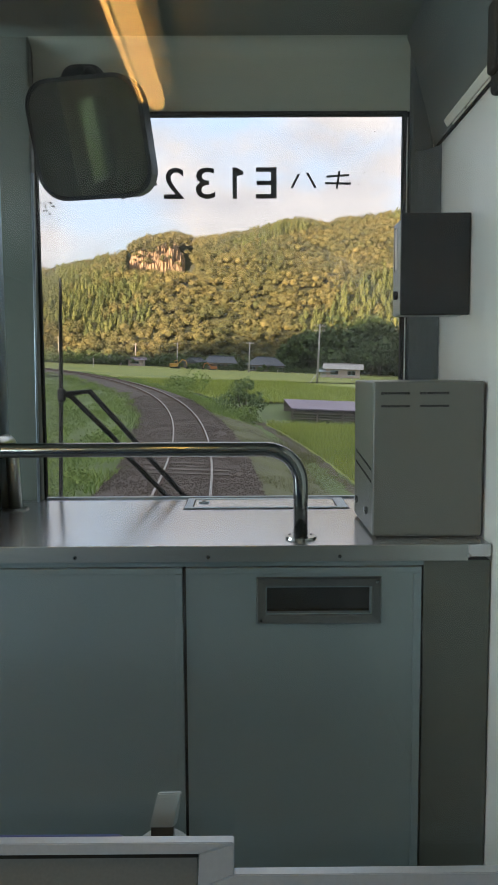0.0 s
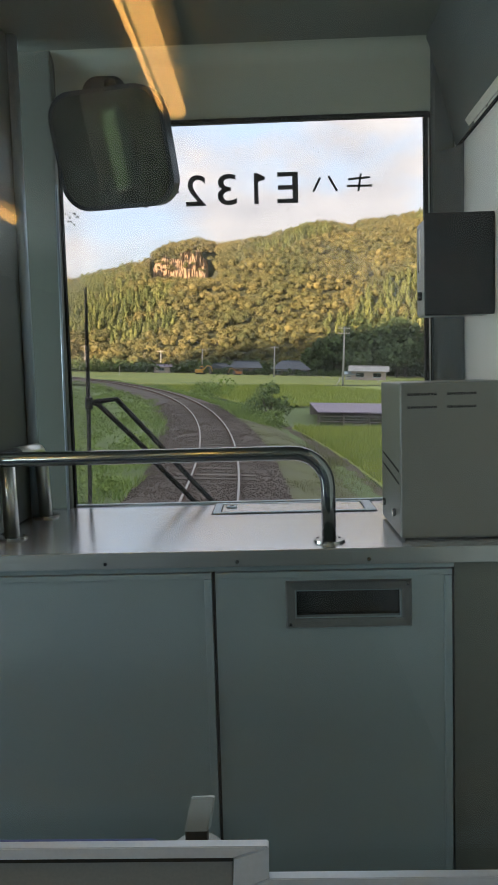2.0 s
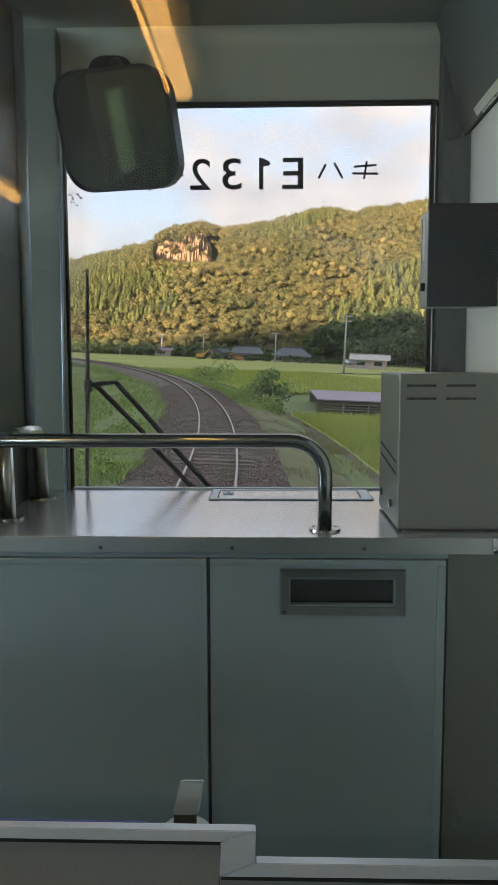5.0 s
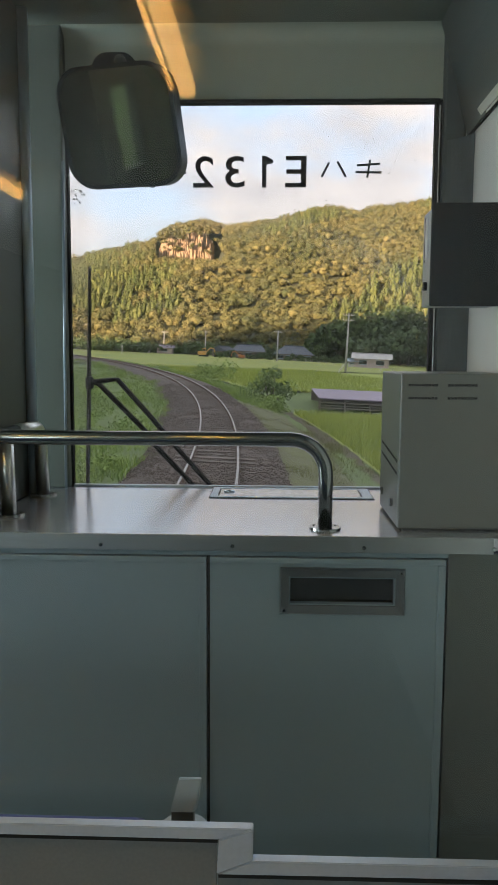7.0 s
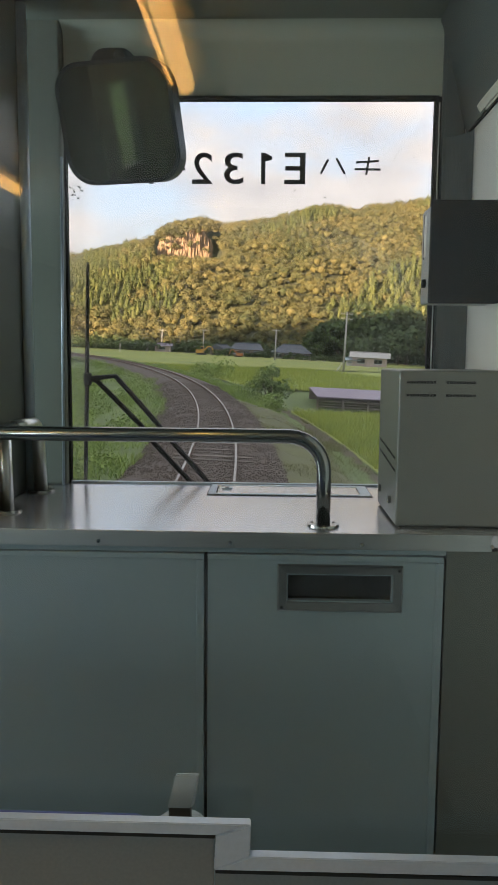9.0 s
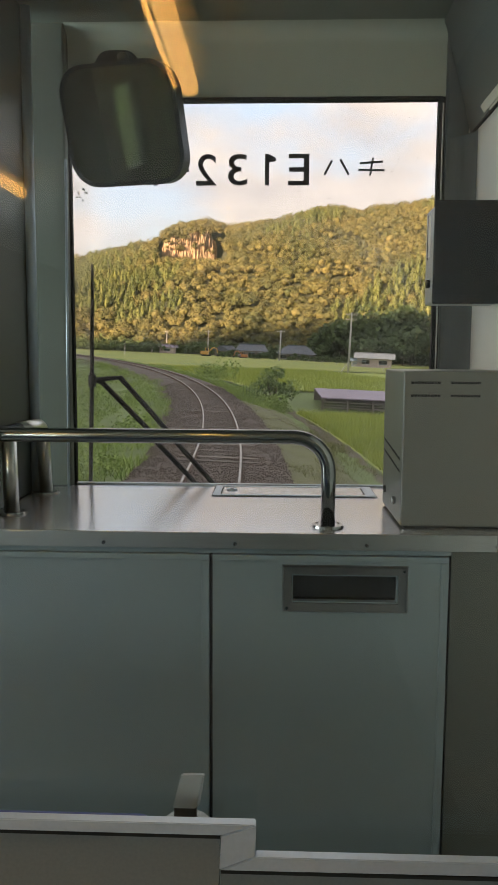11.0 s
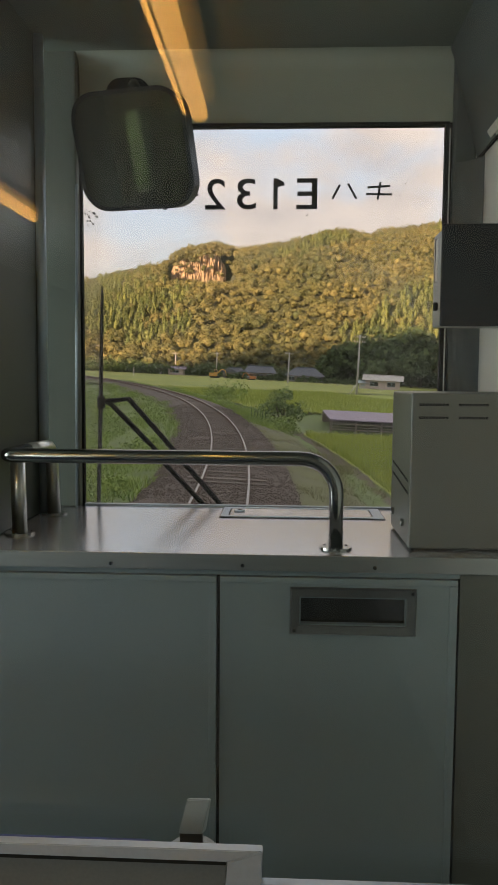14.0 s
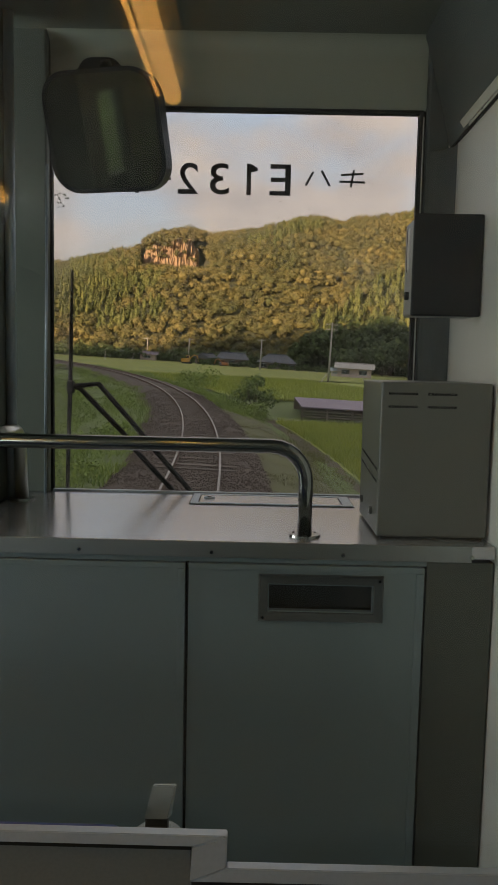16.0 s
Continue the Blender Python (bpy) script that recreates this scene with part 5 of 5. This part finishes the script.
def house(at, w, d, wall_h, roof_h, wall_mat, roof_mat, label, hip=0.0, windows=3, name="house", turn=0):
    """A house with a pitched roof along x; hip: how far the ridge is drawn in."""
    x, y, z = at
    global SPACE
    keep = SPACE
    SPACE = LAND @ pose(x, y, z, 0, 0, turn)
    b = new(name)
    b.matrix_basis = SPACE
    WORLD_OF[b] = SPACE.copy()
    tagged(b, label, "house" if name == "house" else "shed")
    part("wall", boxes(((-w / 2, -d / 2, -0.3), (w / 2, d / 2, wall_h))), wall_mat, b)
    bm = bmesh.new()
    o = 0.6
    e = [bm.verts.new(p) for p in ((-w / 2 - o, -d / 2 - o, wall_h - 0.1), (w / 2 + o, -d / 2 - o, wall_h - 0.1), (w / 2 + o, d / 2 + o, wall_h - 0.1), (-w / 2 - o, d / 2 + o, wall_h - 0.1),
                                   (-w / 2 - o + hip, 0, wall_h + roof_h), (w / 2 + o - hip, 0, wall_h + roof_h))]
    for f in ((0, 1, 5, 4), (2, 3, 4, 5), (1, 2, 5), (3, 0, 4), (0, 3, 2, 1)):
        bm.faces.new([e[k] for k in f])
    roof = part("roof", bm, roof_mat, b)
    part("ridge_cap", boxes(((-w / 2 - o + hip, -0.15, wall_h + roof_h - 0.06), (w / 2 + o - hip, 0.15, wall_h + roof_h + 0.16))), roof_mat, roof)
    n = int((w + 2 * o - 2 * hip) / 0.9)
    for k in range(n):
        xx = -w / 2 - o + hip + (k + 0.5) * (w + 2 * o - 2 * hip) / n
        part("roof_rib", tube(bmesh.new(), [(xx, -d / 2 - o, wall_h - 0.04), (xx, 0, wall_h + roof_h + 0.04)], 0.05, 5), roof_mat, roof)
    for k in range(windows):
        xx = -w / 2 + (k + 0.5) * w / windows
        wn_ = part("window", boxes(((xx - 0.7, -d / 2 - 0.03, 0.8), (xx + 0.7, -d / 2 + 0.02, min(wall_h - 0.4, 2.0)))), M_DARKGLASS, b)
        part("window_frame", boxes(((xx - 0.78, -d / 2 - 0.05, 0.72), (xx + 0.78, -d / 2 - 0.02, 0.80)), ((xx - 0.78, -d / 2 - 0.05, min(wall_h - 0.4, 2.0)), (xx + 0.78, -d / 2 - 0.02, min(wall_h - 0.32, 2.08))), ((xx - 0.03, -d / 2 - 0.05, 0.8), (xx + 0.03, -d / 2 - 0.032, min(wall_h - 0.4, 2.0)))), M_ALU, wn_)
    SPACE = keep
    return b


house((5.2, 172, -1.2), 8.0, 7, 1.9, 1.75, M_TIMBER, M_TILE, "low house with a blue-grey hipped tile roof", 2.5, 4)
house((-5.0, 176, -0.95), 6.5, 6, 1.8, 1.4, M_TIMBER, M_TILE, "low house with a blue-grey gabled roof", 1.0, 3)
house((18.8, 140, -0.95), 6.2, 5, 1.9, 0.8, M_PINK, M_CONCRETE, "small shed with faded pink walls", 0.0, 2, "shed", -8)
house((15.4, 139, -0.95), 1.8, 2, 1.3, 0.3, M_PLASTER, M_ALU, "tiny white pump hut beside the shed", 0.0, 1, "shed", 0)
house((-10.8, 174, -0.95), 3.6, 4, 1.6, 1.0, M_TIMBER, M_TILE, "small grey gabled shed", 0.0, 1, "shed", 60)
house((-24.5, 176, -0.95), 3.4, 3, 1.7, 0.4, M_PINK, M_MAUVE, "low reddish shed at the edge of the field", 0.0, 1, "shed", 0)
house((-29.5, 178, -0.95), 2.4, 2.4, 1.8, 0.4, M_PLASTER, M_TILE, "low white shed at the edge of the field", 0.0, 1, "shed", 0)


def digger(x, y, mat, s, label, flip=1):
    e = thing("excavator", (x, y, -0.95), label, "excavator")
    z = -0.95

    def at(a, b, c):
        return (x + a * s * flip, y + b * s, z + c * s)

    def bx(a, b):
        lo = [min(p, q) for p, q in zip(at(*a), at(*b))]
        hi = [max(p, q) for p, q in zip(at(*a), at(*b))]
        return box(bmesh.new(), lo, hi, 0.04 * s)
    for k in (-0.6, 0.6):
        part("track_belt", bx((-1.1, k - 0.2, 0), (1.1, k + 0.2, 0.55)), M_BLACK, e)
    part("body", bx((-1.3, -0.8, 0.6), (0.5, 0.8, 1.35)), mat, e)
    cab_ = part("cabin", bx((-0.2, -0.75, 1.36), (0.55, 0.1, 2.1)), mat, e)
    part("cabin_window", bx((-0.1, -0.78, 1.5), (0.45, -0.74, 2.0)), M_DARKGLASS, cab_)
    part("boom", tube(bmesh.new(), [at(0.5, 0.3, 1.2), at(1.5, 0.3, 2.3), at(2.3, 0.3, 2.0)], [0.16 * s, 0.14 * s, 0.11 * s], 6), mat, e)
    part("dipper", tube(bmesh.new(), [at(2.25, 0.3, 2.15), at(2.75, 0.3, 0.75)], [0.12 * s, 0.08 * s], 6), mat, e)
    part("bucket", bx((2.45, 0.0, 0.2), (2.95, 0.6, 0.75)), M_BLACK, e)


digger(-14.6, 166, M_YELLOW, 0.95, "yellow excavator parked at the field edge")
digger(-6.4, 163, M_ORANGE, 0.75, "small orange excavator parked at the field edge", -1)

# white fence posts and a leaning post at the far field
for k in range(12):
    x, y = 7.5 + 1.15 * k, 160 - 4.4 * k
    fp = thing("fence_post", (x, y, -0.95), "short white fence post by the lane", "fence post", group="white posts along the lane")
    part("post", boxes(((x - 0.06, y - 0.06, -1.0), (x + 0.06, y + 0.06, -0.2))), M_PLASTER, fp)
lp = thing("leaning_post", (9.3, 99.5, -0.95), "pale post leaning in the field", "post")
part("post", tube(bmesh.new(), [(9.1, 99.5, -1.0), (10.3, 99.7, 0.75)], 0.06, 8), M_PLASTER, lp)
mp_ = thing("marker_post", (-2.4 - 27, 150, -0.95), "white marker post beside the line", "post")
part("post", tube(bmesh.new(), [(-29.4, 150, -1.0), (-29.4, 150, 1.0)], 0.09, 8), M_PLASTER, mp_)

# garden hedges before the houses
for k in range(22):
    x = -11 + 1.35 * k + rng.uniform(-0.4, 0.4)
    if -8.0 < x < -4.6 or rng.random() < 0.15:
        continue
    h = rng.uniform(0.9, 1.9)
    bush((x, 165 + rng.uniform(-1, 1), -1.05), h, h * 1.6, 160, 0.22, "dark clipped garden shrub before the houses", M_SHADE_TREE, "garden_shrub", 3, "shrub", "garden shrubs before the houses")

# trees and hedges at the foot of the hill, shade put into their leaf colour
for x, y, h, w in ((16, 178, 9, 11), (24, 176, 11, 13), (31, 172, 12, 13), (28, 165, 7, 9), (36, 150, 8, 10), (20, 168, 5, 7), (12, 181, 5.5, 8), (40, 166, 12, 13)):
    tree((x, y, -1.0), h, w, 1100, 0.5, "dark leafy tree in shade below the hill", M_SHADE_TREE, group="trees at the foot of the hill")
hedge = []
for k in range(150):
    a = -21 + 36 * k / 150 + rng.uniform(-0.1, 0.1)
    p = at_polar(a, rng.uniform(178, 187), -1.1)
    h = rng.uniform(1.4, 3.4)
    hedge += crown(p, h, h * 1.5, False, 60, 0.34)
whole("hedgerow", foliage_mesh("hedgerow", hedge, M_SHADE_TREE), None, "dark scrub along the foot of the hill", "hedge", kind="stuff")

# ---------------------------------------------------------------- the level crossing and houses further back along the line
M_ASPHALT = material("worn_asphalt", (0.055, 0.055, 0.058), 0.9, 0.0, 0.6, 30, 0.2, 0.4)
M_STRIPE_Y = material("faded_yellow_paint", (0.55, 0.42, 0.10), 0.6, 0.0, 1.5, 30, 0.15, 0.1)
M_STRIPE_K = material("black_paint", (0.02, 0.02, 0.02), 0.6, 0.0, 1.5, 30, 0.15, 0.1)
M_GUARD = material("orange_machine_paint", (0.62, 0.20, 0.03), 0.5, 0.0, 2, 30, 0.1, 0.05)
M_RED = glow("red_signal_lens", (1.0, 0.06, 0.05), 3.0)
CROSS = 262.0


def along(s, d, w=0.0, turn=0.0):
    """The frame of a spot by the line: x outwards, y along the line."""
    p = on_track(s, d, w)
    return LAND @ Matrix.Translation(p) @ pose(0, 0, 0, 0, 0, math.degrees(s / CURVE) + ASKEW + turn)


def stand(name, label, category, group=""):
    b = new(name)
    b.matrix_basis = SPACE
    WORLD_OF[b] = SPACE.copy()
    return tagged(b, label, category, group)


part("crossing_bed", sweep(bmesh.new(), [(-2.2, -0.50), (-1.7, -0.24), (0, -0.15), (1.8, -0.24), (2.6, -0.48)], 230, 420, 0.9, 0.1), M_BALLAST, tr)
for d in (-0.566, 0.566):
    part("rail", sweep(bmesh.new(), [(d - 0.032, -0.13), (d - 0.030, 0.0), (d + 0.030, 0.0), (d + 0.032, -0.13)], 230, 420, 1.5), M_RAIL, tr)
SPACE = along(CROSS, 0)
road = boxes(((-22, -2.4, -0.5), (-0.66, 2.4, -0.02)), ((-0.48, -2.4, -0.2), (0.48, 2.4, -0.02)), ((0.66, -2.4, -0.5), (40, 2.4, -0.02)))
whole("road", road, M_ASPHALT, "narrow asphalt road over the railway", "road", kind="structure")


def warning_signal(side):
    """A crossing signal: striped mast, crossbuck, red lamps, ladder."""
    global SPACE
    SPACE = along(CROSS - 3.2 * side, 3.6 * side, -0.5, 0 if side > 0 else 180)
    b = stand("crossing_signal", "yellow and black crossing signal with red lamp lit", "crossing signal", "level crossing signals")
    for k in range(8):
        part("mast_band", tube(bmesh.new(), [(0, 0, 0.55 * k), (0, 0, 0.55 * k + 0.55)], 0.075, 10), (M_STRIPE_K, M_STRIPE_Y)[k % 2], b)
    for k, a in enumerate((45, -45)):
        part("crossbuck", box(bmesh.new(), (-0.62, 0.09 + 0.03 * k, 3.87), (0.62, 0.11 + 0.03 * k, 4.07), 0.006, 1, pose(0, 0, 0, 0, a, 0)), M_STRIPE_Y, b)
    for z in (2.75, 3.15):
        hood = part("lamp_hood", disc(bmesh.new(), (0.16, 0.14, z), (0, 1, 0), 0.19, 0.10, 18), M_STRIPE_K, b)
        part("lens", disc(bmesh.new(), (0.16, 0.20, z), (0, 1, 0), 0.11, 0.03, 18), M_RED if z > 3 else M_STRIPE_K, hood)
    lad = part("ladder", boxes(((-0.42, -0.02, 0.2), (-0.38, 0.02, 3.6)), ((-0.14, -0.02, 0.2), (-0.10, 0.02, 3.6))), M_RUST, b)
    for k in range(10):
        part("rung", boxes(((-0.38, -0.015, 0.35 + 0.33 * k), (-0.14, 0.015, 0.38 + 0.33 * k))), M_RUST, lad)
    part("bell", disc(bmesh.new(), (0, 0, 4.5), (0, 0, 1), 0.16, 0.2, 16, 0.05), M_PLASTER, b)


def barrier_machine(s, d, turn):
    global SPACE
    SPACE = along(s, d, -0.5, turn)
    b = stand("barrier_machine", "orange crossing barrier machine with raised arm hub", "barrier machine", "level crossing barrier machines")
    part("cabinet", box(bmesh.new(), (-0.22, -0.18, 0.25), (0.22, 0.18, 1.15), 0.02), M_GUARD, b)
    part("base", boxes(((-0.26, -0.22, 0.0), (0.26, 0.22, 0.25))), M_CONCRETE, b)
    arm = part("arm_hub", disc(bmesh.new(), (0, 0.22, 0.95), (0, 1, 0), 0.12, 0.08, 14), M_STRIPE_K, b)
    for k in range(7):
        part("arm_band", boxes(((0.1 + 0.55 * k, 0.20, 0.90), (0.65 + 0.55 * k, 0.25, 0.99))), (M_STRIPE_Y, M_STRIPE_K)[k % 2], arm)


for side in (1, -1):
    warning_signal(side)
    barrier_machine(CROSS - 3.0 * side, 2.9 * side, 90)
    barrier_machine(CROSS + 3.0 * side, 3.1 * side, -90)
SPACE = along(CROSS - 5.5, 4.6, -0.55)
rb = stand("relay_cabinet", "white double-door relay cabinet beside the crossing", "relay cabinet")
part("body", box(bmesh.new(), (-0.75, -0.4, 0.15), (0.75, 0.4, 1.75), 0.02), M_PLASTER, rb)
part("plinth", boxes(((-0.8, -0.45, -0.2), (0.8, 0.45, 0.15))), M_CONCRETE, rb)
for x0, x1 in ((-0.72, -0.01), (0.01, 0.72)):
    dr = part("door", boxes(((x0, -0.415, 0.22), (x1, -0.401, 1.68)), bevel=0.003), M_PLASTER, rb)
    part("handle", boxes(((x1 - 0.10 if x0 < 0 else x0 + 0.06, -0.44, 0.90), (x1 - 0.06 if x0 < 0 else x0 + 0.10, -0.416, 1.05))), M_ALU, dr)
part("roof", boxes(((-0.80, -0.46, 1.7505), (0.80, 0.46, 1.80))), M_PLASTER, rb)
SPACE = along(CROSS + 6, 2.6, -0.5)
tm = stand("track_marker", "white and black triangle marker on a post", "track marker")
part("post", tube(bmesh.new(), [(0, 0, 0), (0, 0, 1.9)], 0.04, 8), M_ALU, tm)
for sx in (-1, 1):
    bm = outline(bmesh.new(), [(0, -0.05, 1.75), (0.32 * sx, -0.05, 1.98), (0.32 * sx, -0.05, 1.52)], 0.012)
    part("triangle", bm, M_PLASTER, tm)
SPACE = LAND


def back_house(s, d, *rest, **more):
    p = on_track(s, d, -0.95)
    return house((p.x, p.y, p.z), *rest, **more)


back_house(285, 26, 24, 12, 3.4, 2.6, M_PINK, M_TILE, "long barn with a dark grey roof and two vents", windows=4, turn=50)
back_house(215, 42, 12, 10, 3.0, 2.8, M_PLASTER, M_TILE, "farmhouse with a grey hipped tile roof", hip=3.0, windows=4, turn=35)
back_house(330, -24, 14, 9, 5.5, 1.6, M_PLASTER, M_TILE, "two-storey pale house beyond the crossing", hip=1.0, windows=4, turn=60)

# sleepers, one by one where they are seen
sl = boxes(((-1.0, -0.12, -0.19), (1.0, 0.12, -0.135)), bevel=0.012)
sl_me = bpy.data.meshes.new("sleeper")
sl.to_mesh(sl_me)
sl.free()
sl_me.materials.append(M_SLEEPER)
for k in range(150):
    s = 3 + 0.62 * k
    ob = new("sleeper", sl_me)
    ob.parent = tr
    ob.matrix_parent_inverse = WORLD_OF[tr].inverted()
    p = on_track(s)
    ob.matrix_basis = LAND @ Matrix.Translation((p.x, p.y, rng.uniform(-0.014, 0.012))) @ pose(0, 0, 0, 0, 0, math.degrees(s / CURVE) + ASKEW + rng.uniform(-0.8, 0.8))

# specks of dirt and dead insects on the windscreen
SPACE = Matrix.Identity(4)
bm = bmesh.new()
for _ in range(95):
    x, z = rng.uniform(WX0 + 0.02, WX1 - 0.02), WZ0 + 0.1 + (WZ1 - WZ0 - 0.12) * rng.random() ** 0.55
    a, r1, r2 = rng.uniform(0, 6.28), rng.uniform(0.0008, 0.0026), rng.uniform(0.0006, 0.0018)
    bm.faces.new([bm.verts.new((x + r1 * math.cos(q) * math.cos(a) - r2 * math.sin(q) * math.sin(a), 0.0180, z + r1 * math.cos(q) * math.sin(a) + r2 * math.sin(q) * math.cos(a))) for q in (0, 1.05, 2.1, 3.14, 4.2, 5.25)])
for _ in range(9):
    x, z = rng.gauss(0.26, 0.05), rng.gauss(1.87, 0.025)
    a, r1 = rng.uniform(0.3, 0.9), rng.uniform(0.002, 0.006)
    bm.faces.new([bm.verts.new((x + k * r1 * math.cos(a) + j * 0.0008, 0.0180, z + k * r1 * math.sin(a) - j * 0.0008)) for k, j in ((-1, -1), (1, -1), (1, 1), (-1, 1))])
for _ in range(22):
    x, z, q = rng.gauss(-0.445, 0.008), rng.gauss(1.915, 0.02), rng.uniform(0.001, 0.0035)
    bm.faces.new([bm.verts.new((x + dx * q, 0.0180, z + dz * q)) for dx, dz in ((-1, -0.6), (0.8, -1), (1, 0.7), (-0.5, 1))])
whole("windscreen_dirt", bm, M_SOIL, "small dark specks of dirt on the windscreen", "dirt", kind="stuff")

# loose stones on the bed where it passes nearest
SPACE = LAND
r_ = np.random.default_rng(17)
n_ = 34000
s_ = 6 + 42 * r_.uniform(0, 1, n_) ** 1.5
d_ = r_.uniform(-2.3, 2.8, n_)
ang = s_ / CURVE + radians(ASKEW)
w_ = np.interp(d_, (-2.2, -1.7, -1.2, 1.2, 1.8, 2.6, 2.8), (-0.48, -0.225, -0.135, -0.135, -0.225, -0.40, -0.40))
mid = np.stack([CENTRE[0] + (CURVE + d_) * np.cos(ang), CENTRE[1] + (CURVE + d_) * np.sin(ang), w_], 1)
octa = np.array([(1, 0, 0), (0, 1, 0), (-1, 0, 0), (0, -1, 0), (0, 0, 0.8), (0, 0, -0.8)])
pts = mid[:, None] + octa[None] * r_.uniform(0.6, 1.4, (n_, 6, 1)) * r_.uniform(0.012, 0.030, (n_, 1, 1))
side_ = np.array([(0, 1, 4), (1, 2, 4), (2, 3, 4), (3, 0, 4), (1, 0, 5), (2, 1, 5), (3, 2, 5), (0, 3, 5)])
tri = (side_[None] + (np.arange(n_) * 6)[:, None, None]).reshape(-1, 3)
me = bpy.data.meshes.new("ballast_stones")
me.vertices.add(n_ * 6)
me.vertices.foreach_set("co", pts.ravel())
me.loops.add(tri.size)
me.loops.foreach_set("vertex_index", tri.ravel())
me.polygons.add(len(tri))
me.polygons.foreach_set("loop_start", np.arange(len(tri)) * 3)
me.polygons.foreach_set("loop_total", np.full(len(tri), 3))
me.update()
me.validate()
M_STONE = material("ballast_stone", (0.092, 0.068, 0.054), 0.9, 0.0, 0.7, 20, 0.2, 0.0, tone=(0.060, 0.045, 0.036), island=0.2)
me.materials.append(M_STONE)
whole("ballast_stones", me, None, "loose brown ballast stones round the rails", "ballast", kind="stuff")
